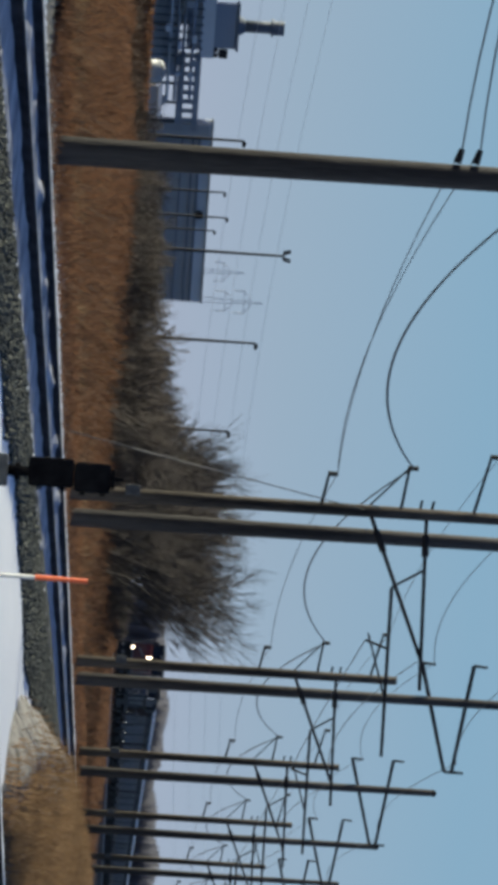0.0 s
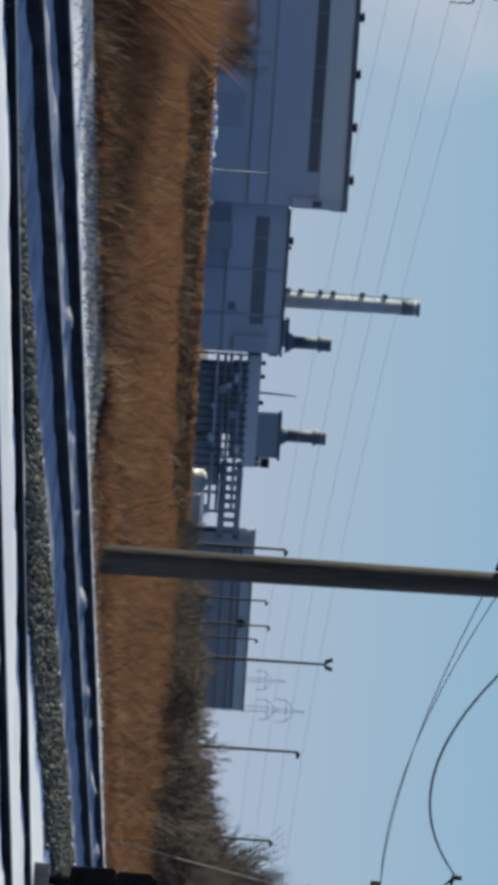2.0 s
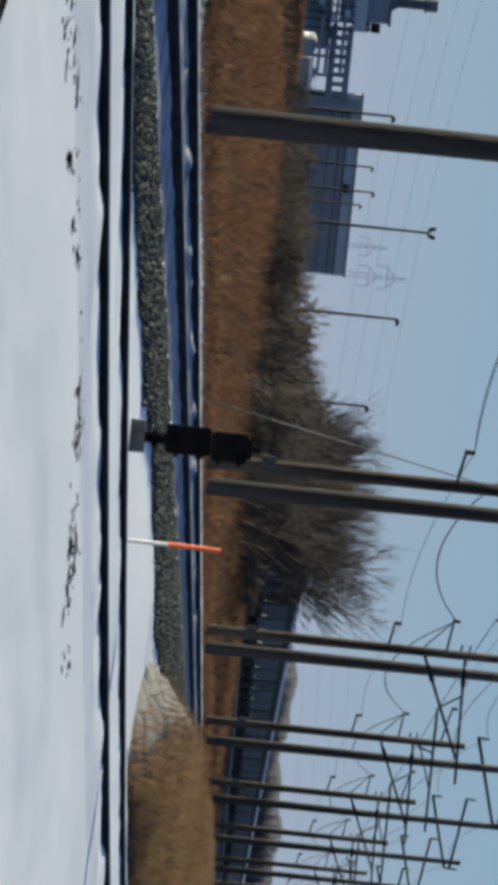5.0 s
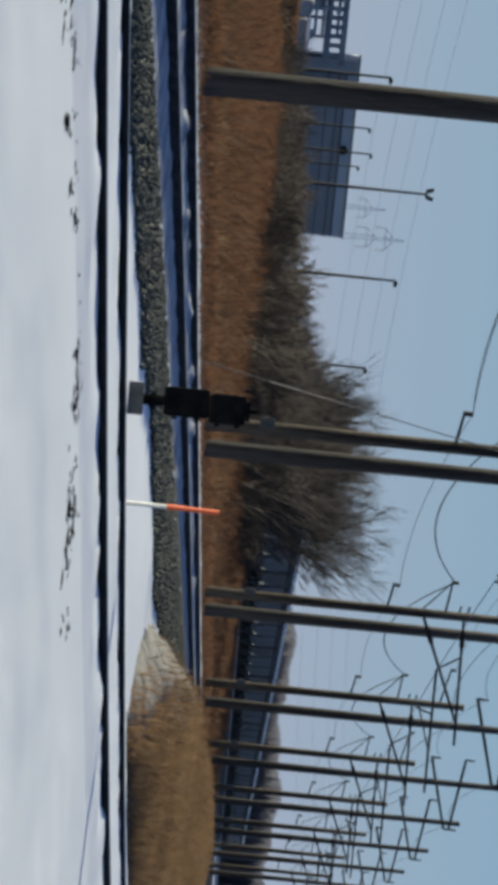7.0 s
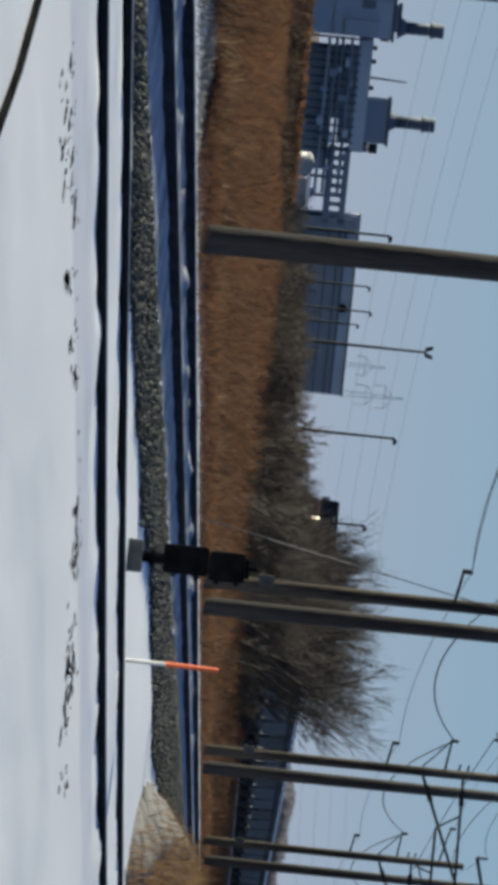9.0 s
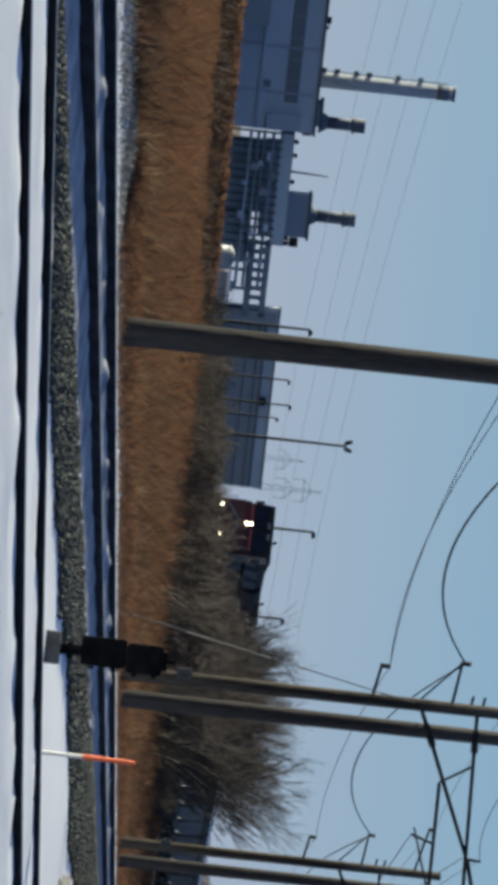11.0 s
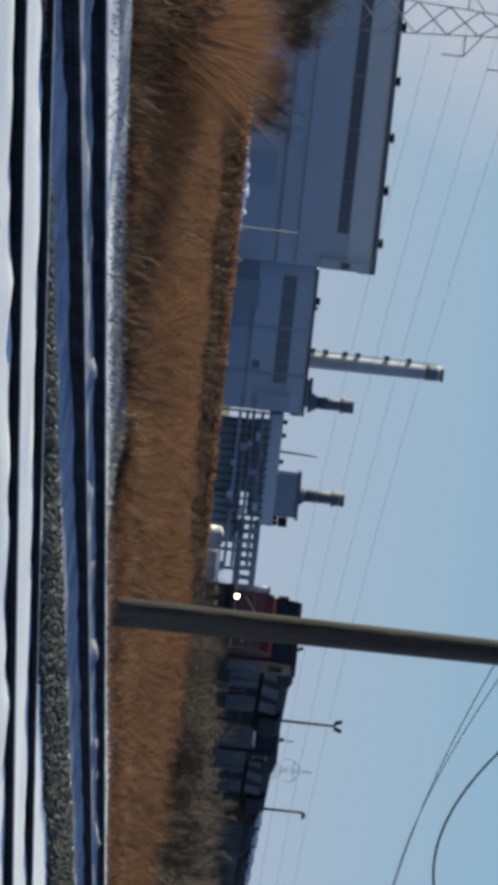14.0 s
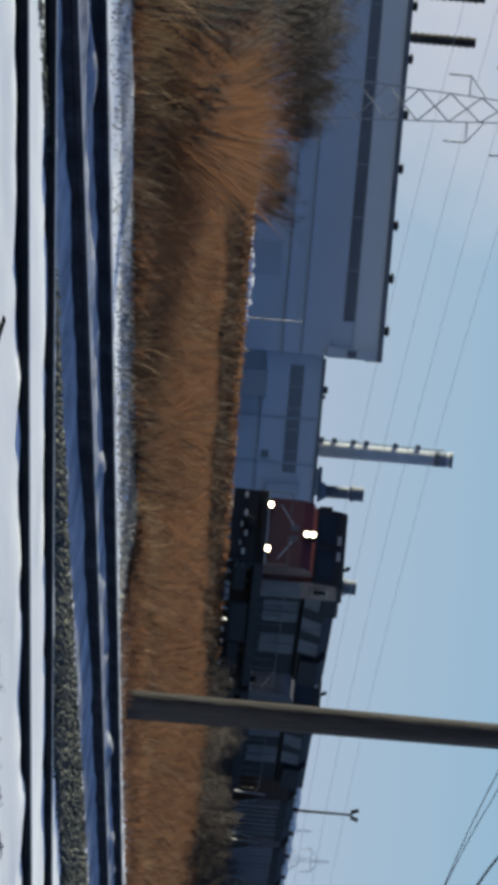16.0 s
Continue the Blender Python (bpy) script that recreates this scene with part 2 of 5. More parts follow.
GLASS = mat("dark_glass", (0.01, 0.012, 0.015), (0.02, 0.022, 0.026), 1.0, 0.08)
LAMP = glow("headlight_glow", (1.0, 0.82, 0.58), 6.0)


# ---- mesh helpers ----
def link(name, bm, material, parent=None, label="", smooth=False):
    me = bpy.data.meshes.new(name)
    bmesh.ops.recalc_face_normals(bm, faces=bm.faces)
    bm.to_mesh(me)
    bm.free()
    me.materials.append(material)
    if smooth:
        me.polygons.foreach_set("use_smooth", [True] * len(me.polygons))
    ob = new(name, me)
    ob.parent = parent
    if label:
        ob["label"] = label
    return ob


def part(name, bm, material, parent, label="", smooth=False):
    return link(name, bm, material, parent, label, smooth)


def thing(name, x=0, y=0, z=0, rz=0, label="", category="", group="", kind=""):
    ob = new(name)
    ob.empty_display_size = 0.2
    ob.matrix_basis = pose(x, y, z, 0, 0, rz)
    return tagged(ob, label, category, group, kind)


def box(bm, x0, y0, z0, x1, y1, z1, bevel=0.0):
    vs = [bm.verts.new(p) for p in ((x0, y0, z0), (x1, y0, z0), (x1, y1, z0), (x0, y1, z0), (x0, y0, z1), (x1, y0, z1), (x1, y1, z1), (x0, y1, z1))]
    fs = [bm.faces.new([vs[i] for i in q]) for q in ((3, 2, 1, 0), (4, 5, 6, 7), (0, 1, 5, 4), (1, 2, 6, 5), (2, 3, 7, 6), (3, 0, 4, 7))]
    if bevel:
        es = {e for f in fs for e in f.edges}
        bmesh.ops.bevel(bm, geom=list(es), offset=bevel, segments=2, affect="EDGES", profile=0.6)
    return bm


def B(x0, y0, z0, x1, y1, z1, bevel=0.0):
    return box(bmesh.new(), x0, y0, z0, x1, y1, z1, bevel)


def tube(bm, p0, p1, r0, r1=None, sides=8, cap=True):
    """A tapered round bar from p0 to p1."""
    p0, p1 = Vector(p0), Vector(p1)
    r1 = r0 if r1 is None else r1
    d = (p1 - p0).normalized()
    a = d.orthogonal().normalized()
    b = d.cross(a)
    rings = []
    for p, r in ((p0, r0), (p1, r1)):
        rings.append([bm.verts.new(p + (a * math.cos(k * math.tau / sides) + b * math.sin(k * math.tau / sides)) * r) for k in range(sides)])
    for k in range(sides):
        bm.faces.new((rings[0][k], rings[0][(k + 1) % sides], rings[1][(k + 1) % sides], rings[1][k]))
    if cap:
        bm.faces.new(rings[0][::-1])
        bm.faces.new(rings[1])
    return bm


def T(p0, p1, r0, r1=None, sides=8):
    return tube(bmesh.new(), p0, p1, r0, r1, sides)


def prism(bm, outline, axis, a, b):
    """An outline of (u, v) pushed along an axis from a to b: axis 'y' takes (x, z), 'x' takes (y, z)."""
    def at(u, v, w):
        return (u, w, v) if axis == "y" else (w, u, v)
    f = [bm.verts.new(at(u, v, a)) for u, v in outline]
    g = [bm.verts.new(at(u, v, b)) for u, v in outline]
    n = len(f)
    bm.faces.new(f)
    bm.faces.new(g[::-1])
    for k in range(n):
        bm.faces.new((f[k], f[(k + 1) % n], g[(k + 1) % n], g[k]))
    return bm


def PR(outline, axis, a, b):
    return prism(bmesh.new(), outline, axis, a, b)


def cable(name, p0, p1, sag, r, parent=None, label="", category="", n=18, material=WIRE):
    """A hanging wire between two points."""
    p0, p1 = Vector(p0), Vector(p1)
    bm = bmesh.new()
    pts = [p0.lerp(p1, k / n) - Vector((0, 0, 4 * sag * (k / n) * (1 - k / n))) for k in range(n + 1)]
    d = (p1 - p0).normalized()
    s, last = d.cross(Vector((0, 0, 1))).normalized(), None
    t = s.cross(d)
    for p in pts:
        ring = [bm.verts.new(p + (s * math.cos(k * math.pi / 2) + t * math.sin(k * math.pi / 2)) * r) for k in range(4)]
        if last:
            for k in range(4):
                bm.faces.new((last[k], last[(k + 1) % 4], ring[(k + 1) % 4], ring[k]))
        last = ring
    ob = link(name, bm, material, parent)
    return tagged(ob, label, category)


def polar(az, d):
    return d * math.sin(radians(az)), d * math.cos(radians(az))


def up(el, d):
    return 1.35 + d * math.tan(radians(el))


# ---- near track line: a curve that swings away from the main line ----
MAIN_NEAR, MAIN_FAR = -9.45, -10.9


def near_x(y):
    """Centre of the siding track."""
    return -8.1 + 0.235 * (y - 20) - 0.0012 * (y - 20) ** 2


# ---- ground: one sheet out to the horizon ----
# the shoulder drops to a shallow hollow beyond the main line and rises again to the far bank
VERGE_X, VERGE_Z = (-41.0, -30.0, -19.0, -15.2, -14.3, -13.85, -13.2), (-0.12, -0.12, -0.85, -0.92, -0.35, 0.035, -0.01)


def ground_z(x, y):
    n1 = noise.noise(Vector((x * 0.35, y * 0.12, 0.0))) * 0.05 + noise.noise(Vector((x * 1.7, y * 0.9, 4.0))) * 0.014
    if x > -13.25:
        s = near_x(y) if y < 90 else 3.0
        d = min(abs(x - s), abs(x + 10.175))
        level = 0.082 if x > s - 0.5 else 0.03
        if x < -11.6:
            level = 0.03 - 0.025 * (-11.6 - x)
        return level + n1 * min(1.0, max(0.0, d - 1.9) / 2) - (0.1 if d < 1.5 else 0.0)
    if x > -41:
        return float(np.interp(x, VERGE_X, VERGE_Z)) + n1
    if x > -49:
        return min(0.62, -0.12 + (min(-41 - x, x + 49)) * 0.5)
    return -0.15


def strip(name, xs, ys, material, label, category="ground", f=ground_z):
    bm = bmesh.new()
    g = [[bm.verts.new((x, y, f(x, y))) for x in xs] for y in ys]
    for j in range(len(ys) - 1):
        for i in range(len(xs) - 1):
            bm.faces.new((g[j][i], g[j][i + 1], g[j + 1][i + 1], g[j + 1][i]))
    return tagged(link(name, bm, material, None, "", True), label, category, "", "structure")


def span(a, b, step):
    n = max(1, round((b - a) / step))
    return [a + (b - a) * k / n for k in range(n + 1)]


strip("ground", span(-13.2, 14, 0.22), span(8, 75, 0.5) + span(76, 150, 3), SNOW, "wind-packed white snow with grey dirt beside the tracks")
strip("ground_verge", [-49.5 + 35.6 * k / 60 for k in range(61)], span(8, 260, 2.0) + span(270, 900, 30), GRASSBED, "brown dead-grass litter under tall dry grass")
strip("ground_edge", span(-13.9, -13.2, 0.14), span(8, 54, 0.7), SNOWYVERGE, "thin patchy snow at the foot of the grass")
strip("ground_edge", span(-13.9, -13.2, 0.14), span(54, 150, 0.7) + span(153, 900, 15), FROST, "grey frosted snow and stubble at the foot of the grass")
strip("ground_far", [-4000, -2000, -900, -400, -200, -100, -49.5], [8, 100, 300, 600, 900, 1500, 4000], SOIL, "flat brown winter land toward the works", f=lambda x, y: -0.15)
strip("ground_right", [14, 60, 400, 4000], [-300, 8, 75, 150, 900, 4000], SNOW, "snowy open land on the near side", f=lambda x, y: 0.0)
strip("ground_ahead", span(-13.2, 14, 2.0), [150, 300, 900, 4000], SOIL, "brown land along the line in the distance", f=lambda x, y: 0.0)
strip("ground_behind", [-4000, -300, -49.5, -13.2, 14], [-300, -50, 0, 8], SNOW, "snowy land behind the tracks", f=lambda x, y: 0.0)


# ---- tracks ----
RAIL = [(-0.07, 0.0), (0.07, 0.0), (0.07, 0.015), (0.012, 0.035), (0.012, 0.125), (0.036, 0.135), (0.036, 0.166), (0.028, 0.172), (-0.028, 0.172), (-0.036, 0.166), (-0.036, 0.135), (-0.012, 0.125), (-0.012, 0.035), (-0.07, 0.015)]


def rail_mesh(fx, ys, z0, outline):
    bm = bmesh.new()
    last = None
    for y in ys:
        ring = [bm.verts.new((fx(y) + u, y, z0 + v)) for u, v in outline]
        if last:
            for k in range(len(ring)):
                bm.faces.new((last[k], last[(k + 1) % len(ring)], ring[(k + 1) % len(ring)], ring[k]))
        last = ring
    return bm


def track(name, centre, y0, y1, z0, label, tie_range, steel=RUST):
    tr = thing(name, 0, 0, 0, 0, label, "railway track", "tracks")
    for side in (-0.7525, 0.7525):
        ys = span(y0, y1, 2.5)
        r = part("rail", rail_mesh(lambda y: centre(y) + side, ys, z0, RAIL), steel, tr)
        part("running_head", rail_mesh(lambda y: centre(y) + side, ys, z0 + 0.1735, [(-0.024, 0), (0.024, 0), (0.024, 0.002), (-0.024, 0.002)]), HEAD, r, "bright worn rail head")
    tie = B(-1.3, -0.11, -0.12, 1.3, 0.11, 0.0, 0.01)
    first = part("tie", tie, TIE, tr)
    y = tie_range[0]
    first.matrix_basis = pose(centre(y), y, z0)
    while y < tie_range[1]:
        y += 0.6
        t = first.copy()
        scene.collection.objects.link(t)
        t.matrix_basis = pose(centre(y), y, z0 + random.uniform(-0.012, 0.006), 0, 0, -math.degrees(math.atan(centre(y + 0.5) - centre(y - 0.5))) + random.uniform(-1, 1))
    return tr




def snow_drift(name, centre, ys, us, f, label, material=SNOW):
    """Snow lying in and beside a track, following its line."""
    bm = bmesh.new()
    g = [[bm.verts.new((centre(y) + u, y, f(u, y))) for u in us] for y in ys]
    for a, c in zip(g, g[1:]):
        for k in range(len(us) - 1):
            bm.faces.new((a[k], a[k + 1], c[k + 1], c[k]))
    return tagged(link(name, bm, material, None, "", True), label, "snow", "", "structure")


def lump(u, y, s, seed):
    return noise.noise(Vector((u * s, y * s * 0.35, seed)))


def siding_snow(u, y):
    d = abs(abs(u) - 0.7525)
    dip = max(0.0, 1 - max(0.0, d - 0.05) / max(0.02, 0.08 + 0.10 * lump(0, y, 2.2, 3.0) + 0.07 * lump(u, y, 8.0, 4.0)))
    edge = max(0.0, (abs(u) - 1.3) / 0.7)
    z = 0.108 + (0.014 * lump(u, y, 1.5, 5.0) + 0.012 * lump(u, y, 6.0, 6.0)) * (1 - edge)
    if u > 0.8:
        z += (0.024 * lump(0.0, y, 1.7, 9.0) + 0.018 * lump(0.0, y, 4.6, 10.0)) * math.exp(-((u - 1.0) / 0.3) ** 2)
    return z - 0.075 * dip ** 0.7 - (0.028 if u > 0 else 0.08) * edge


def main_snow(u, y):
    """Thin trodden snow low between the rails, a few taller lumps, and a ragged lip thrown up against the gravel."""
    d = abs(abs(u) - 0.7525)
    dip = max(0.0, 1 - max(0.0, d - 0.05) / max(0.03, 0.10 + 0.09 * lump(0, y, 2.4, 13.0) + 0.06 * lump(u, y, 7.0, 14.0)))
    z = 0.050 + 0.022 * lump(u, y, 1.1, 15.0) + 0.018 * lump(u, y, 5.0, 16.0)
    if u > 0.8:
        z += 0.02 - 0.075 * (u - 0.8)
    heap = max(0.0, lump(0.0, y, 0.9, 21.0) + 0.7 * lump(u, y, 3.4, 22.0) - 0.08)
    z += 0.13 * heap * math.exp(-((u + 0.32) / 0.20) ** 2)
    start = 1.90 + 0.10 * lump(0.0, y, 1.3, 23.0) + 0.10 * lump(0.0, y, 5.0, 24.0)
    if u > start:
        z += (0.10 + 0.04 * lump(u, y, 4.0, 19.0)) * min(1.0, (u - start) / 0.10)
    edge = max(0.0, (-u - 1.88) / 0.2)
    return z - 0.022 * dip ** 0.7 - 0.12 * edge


US = span(-2.0, -0.86, 0.19) + span(-0.80, -0.70, 0.1) + span(-0.62, 0.62, 0.155) + span(0.70, 0.80, 0.1) + span(0.86, 2.0, 0.12)
snow_drift("snow_in_siding", near_x, span(15.5, 64, 0.3), US, siding_snow, "white snow packed between and beside the siding rails")
US_MAIN = span(-2.0, -0.86, 0.19) + span(-0.80, -0.70, 0.1) + span(-0.62, 0.62, 0.08) + span(0.70, 0.80, 0.1) + span(0.86, 2.06, 0.06)
snow_drift("snow_in_main_line", lambda y: (MAIN_NEAR + MAIN_FAR) / 2, span(20, 90, 0.25) + span(91, 240, 3), US_MAIN, main_snow, "lumpy snow between the main line rails, their shade put into its dark colour", SHADESNOW)
track("railway_track", near_x, 15, 64, -0.02, "rusty siding track half buried in white snow", (16, 60))
track("railway_track", lambda y: (MAIN_NEAR + MAIN_FAR) / 2, 8, 900, -0.02, "main line track with snow drifted between its rails", (20, 120), SHADERAIL)
TRAIN_X, TRAIN_Z = -44.5, 0.92


def train_track():
    tr = thing("railway_track", 0, 0, 0, 0, "far railway line on a low bank", "railway track", "tracks")
    for side in (-0.7525, 0.7525):
        part("rail", rail_mesh(lambda y: TRAIN_X + side, span(60, 1500, 60), TRAIN_Z - 0.172, RAIL), RUST, tr)
    # Pale verge colour stands in for sunlight on the shoulder's shaded side.
    part("ballast_bed", PR([(TRAIN_X - 3.2, -0.1), (TRAIN_X - 1.8, TRAIN_Z - 0.18), (TRAIN_X + 1.8, TRAIN_Z - 0.18), (TRAIN_X + 3.2, -0.1)], "y", 60, 1500), FROST, tr, "ballast shoulder, coloured pale to lift its shaded side")


train_track()


def far_bank():
    """A low grassy bank behind the far line."""
    bm = bmesh.new()
    g = []
    for j in range(60):
        y = 300 + 1200 * (j / 59) ** 1.6
        top = (0.7 + 0.25 * noise.noise(Vector((y * 0.05, 3, 0)))) * min(1.0, 0.05 + (y - 300) / 50)
        g.append([bm.verts.new((x, y, z)) for x, z in ((-49.3, -0.2), (-52, top * 0.8), (-55, top), (-60, top * 0.7), (-66, -0.2))])
    for a, c in zip(g, g[1:]):
        for k in range(4):
            bm.faces.new((a[k], a[k + 1], c[k + 1], c[k]))
    tagged(link("ground_bank", bm, GRASSBED, None, "", True), "low brown bank behind the far railway line", "bank", "", "structure")


far_bank()


# ---- ballast, stones and dirt between the tracks ----
GRAVEL_Y, GRAVEL_NEAR = (20, 26, 30, 34, 45, 50, 53, 60, 70, 110), (-8.15, -8.0, -7.65, -7.15, -6.9, -7.15, -6.7, -6.1, -6.4, -7.4)


def ragged_edge(y):
    return 0.22 * noise.noise(Vector((y * 0.45, 2.0, 0))) + 0.14 * noise.noise(Vector((y * 1.7, 5.0, 0))) + 0.08 * noise.noise(Vector((y * 5.0, 9.0, 0)))


def gravel_bed():
    bm = bmesh.new()
    ys = span(17, 110, 0.25)
    rows = []
    for y in ys:
        xr = min(near_x(y) - 1.0, float(np.interp(y, GRAVEL_Y, GRAVEL_NEAR)) + ragged_edge(y))
        xl = float(np.interp(y, (20, 50, 62, 75, 110), (-8.28, -8.22, -8.6, -8.8, -8.9))) + 0.08 * noise.noise(Vector((y * 0.9, 7.0, 0)))
        if xr < xl + 0.2:
            xr = xl + 0.2
        row = []
        for k in range(9):
            u = k / 8
            x = xl + (xr - xl) * u
            z = 0.035 + 0.05 * math.sin(math.pi * u) ** 0.6 + 0.02 * noise.noise(Vector((x * 3, y * 3, 1)))
            row.append(bm.verts.new((x, y, z)))
        rows.append(row)
    for a, b in zip(rows, rows[1:]):
        for k in range(8):
            bm.faces.new((a[k], a[k + 1], b[k + 1], b[k]))
    tagged(link("gravel_bed", bm, BALLAST, None, "", True), "bare grey-brown ballast gravel between the two tracks", "gravel", "", "structure")
    rng = np.random.default_rng(4)
    corner = np.array([(1, 0, 0), (-1, 0, 0), (0, 1, 0), (0, -1, 0), (0, 0, 1), (0, 0, -1)], float)
    tri = np.array([(0, 2, 4), (2, 1, 4), (1, 3, 4), (3, 0, 4), (2, 0, 5), (1, 2, 5), (3, 1, 5), (0, 3, 5)])
    n = 19000
    y = 17 + 75 * rng.random(n) ** 1.4
    xr = np.minimum(-8.1 + 0.235 * (y - 20) - 0.0012 * (y - 20) ** 2 - 0.95, np.interp(y, GRAVEL_Y, GRAVEL_NEAR) + np.array([ragged_edge(v) for v in y]) + 0.05)
    x = -8.35 + (np.maximum(xr, -8.1) + 8.35) * rng.random(n)
    u = np.clip((x + 8.35) / np.maximum(xr + 8.35, 0.3), 0, 1)
    z = 0.035 + 0.05 * np.sin(np.pi * u) ** 0.6
    s = rng.uniform(0.02, 0.055, n)
    scatter_stones("ballast_stones", x, y, z, s, corner, tri, rng, STONE, "loose angular ballast stones, grey and brown")


def scatter_stones(name, x, y, z, s, corner, tri, rng, material, label):
    n = len(x)
    v = corner[None] * s[:, None, None] * rng.uniform(0.6, 1.3, (n, 6, 3))
    a = rng.random(n) * math.tau
    c, d = np.cos(a)[:, None], np.sin(a)[:, None]
    px = v[:, :, 0] * c - v[:, :, 1] * d + x[:, None]
    py = v[:, :, 0] * d + v[:, :, 1] * c + y[:, None]
    pz = v[:, :, 2] * 0.75 + z[:, None]
    return cloud(name, np.stack([px, py, pz], -1).reshape(-1, 3), (tri[None] + 6 * np.arange(n)[:, None, None]).reshape(-1, 3), material, label, "stones")


def cloud(name, verts, tris, material, label, category, parent=None):
    me = bpy.data.meshes.new(name)
    me.vertices.add(len(verts))
    me.vertices.foreach_set("co", np.ascontiguousarray(verts, dtype=np.float32).ravel())
    me.loops.add(len(tris) * 3)
    me.loops.foreach_set("vertex_index", np.ascontiguousarray(tris, dtype=np.int32).ravel())
    me.polygons.add(len(tris))
    me.polygons.foreach_set("loop_start", np.arange(0, len(tris) * 3, 3, dtype=np.int32))
    me.update(calc_edges=True)
    me.materials.append(material)
    ob = new(name, me)
    ob.parent = parent
    if category:
        tagged(ob, label, category, "", "stuff")
    elif label:
        ob["label"] = label
    return ob


gravel_bed()


def dirt_flecks():
    """Dark clods and scuffs strewn along an old wheel line in the snow."""
    rng = np.random.default_rng(31)
    corner = np.array([(1, 0, 0), (-1, 0, 0), (0, 1, 0), (0, -1, 0), (0, 0, 1), (0, 0, -1)], float)
    tri = np.array([(0, 2, 4), (2, 1, 4), (1, 3, 4), (3, 0, 4), (2, 0, 5), (1, 2, 5), (3, 1, 5), (0, 3, 5)])
    xs, ys = [], []
    for k in range(135):
        u = rng.choice([rng.normal(0.10, 0.07), rng.normal(0.24, 0.09), rng.normal(0.56, 0.05), rng.normal(0.86, 0.06), rng.random()])
        cx = np.interp(u, [0, 0.12, 0.25, 0.42, 0.55, 0.7, 0.85, 1], [-5.65, -5.5, -5.22, -4.95, -4.65, -4.0, -3.5, -2.9]) + rng.normal(0, 0.27)
        cy = np.interp(u, [0, 0.12, 0.25, 0.42, 0.55, 0.7, 0.85, 1], [21.5, 23.0, 24.8, 27.0, 28.4, 28.6, 29.6, 30.8]) + rng.normal(0, 0.35)
        m = int(rng.integers(1, 7))
        f = rng.normal(0, 0.11, m)
        xs.append(cx - 0.5 * f + rng.normal(0, 0.015, m))
        ys.append(cy + f * 2.4 + rng.normal(0, 0.12, m))
    x, y = np.concatenate(xs), np.concatenate(ys)
    z = np.array([ground_z(a, b) for a, b in zip(x, y)])
    scatter_stones("dirt_clods", x, y, z + 0.002, rng.uniform(0.004, 0.018, len(x)), corner * np.array([1.6, 4.2, 0.7]), tri, rng, SIGBLACK, "dark dirt clods strewn on the snow")


dirt_flecks()


# A thin near-black tube that curves over the snow to the rail.
def ground_cable():
    bm = bmesh.new()
    pts = [Vector((x, y, ground_z(x, y) + 0.012)) for x, y in ((-6.75, 21.2), (-6.46, 20.54), (-6.05, 19.9), (-5.67, 19.35), (-5.14, 18.57), (-4.55, 17.6), (-3.93, 16.61), (-3.2, 15.2), (-2.5, 13.6))]
    last = None
    for k, p in enumerate(pts):
        d = (pts[min(k + 1, len(pts) - 1)] - pts[max(k - 1, 0)]).normalized()
        s = d.cross(Vector((0, 0, 1))).normalized()
        t = s.cross(d)
        ring = [bm.verts.new(p + (s * math.cos(a * math.tau / 8) + t * math.sin(a * math.tau / 8)) * 0.02) for a in range(8)]
        if last:
            for a in range(8):
                bm.faces.new((last[a], last[(a + 1) % 8], ring[(a + 1) % 8], ring[a]))
        last = ring
    tagged(link("ground_cable", bm, SIGBLACK, None, "", True), "dark curved line lying across the snow to the rail", "cable")


ground_cable()


# ---- dry grass ----
def blades(name, x, y, z, h, w, rng, material, label, lean=0.28, category="grass"):
    """Bent tapered stems, each a quad and a tip."""
    n = len(x)
    a = rng.random(n) * math.tau
    dx, dy = np.cos(a) * w, np.sin(a) * w
    b = rng.random(n) * math.tau
    ln = h * lean * rng.random(n) ** 0.7
    lx, ly = np.cos(b) * ln, np.sin(b) * ln
    base = np.stack([x, y, z], -1)
    side = np.stack([dx, dy, 0 * dx], -1)
    mid = base + np.stack([lx * 0.35, ly * 0.35, h * 0.6], -1)
    top = base + np.stack([lx, ly, h], -1)
    v = np.stack([base - side, base + side, mid - side * 0.75, mid + side * 0.75, top], 1).reshape(-1, 3)
    t = np.array([(0, 1, 3), (0, 3, 2), (2, 3, 4)])
    return cloud(name, v, (t[None] + 5 * np.arange(n)[:, None, None]).reshape(-1, 3), material, label, category)


def patch_noise(x, y, s, seed):
    """A cheap smooth pattern of broad patches."""
    return (np.sin(x * s + seed) * np.cos(y * s * 0.63 + seed * 1.7) + 0.6 * np.sin(x * s * 2.3 + y * s * 1.1 + seed * 3) + 0.4 * np.cos(x * s * 4.1 - y * s * 2.7 + seed))


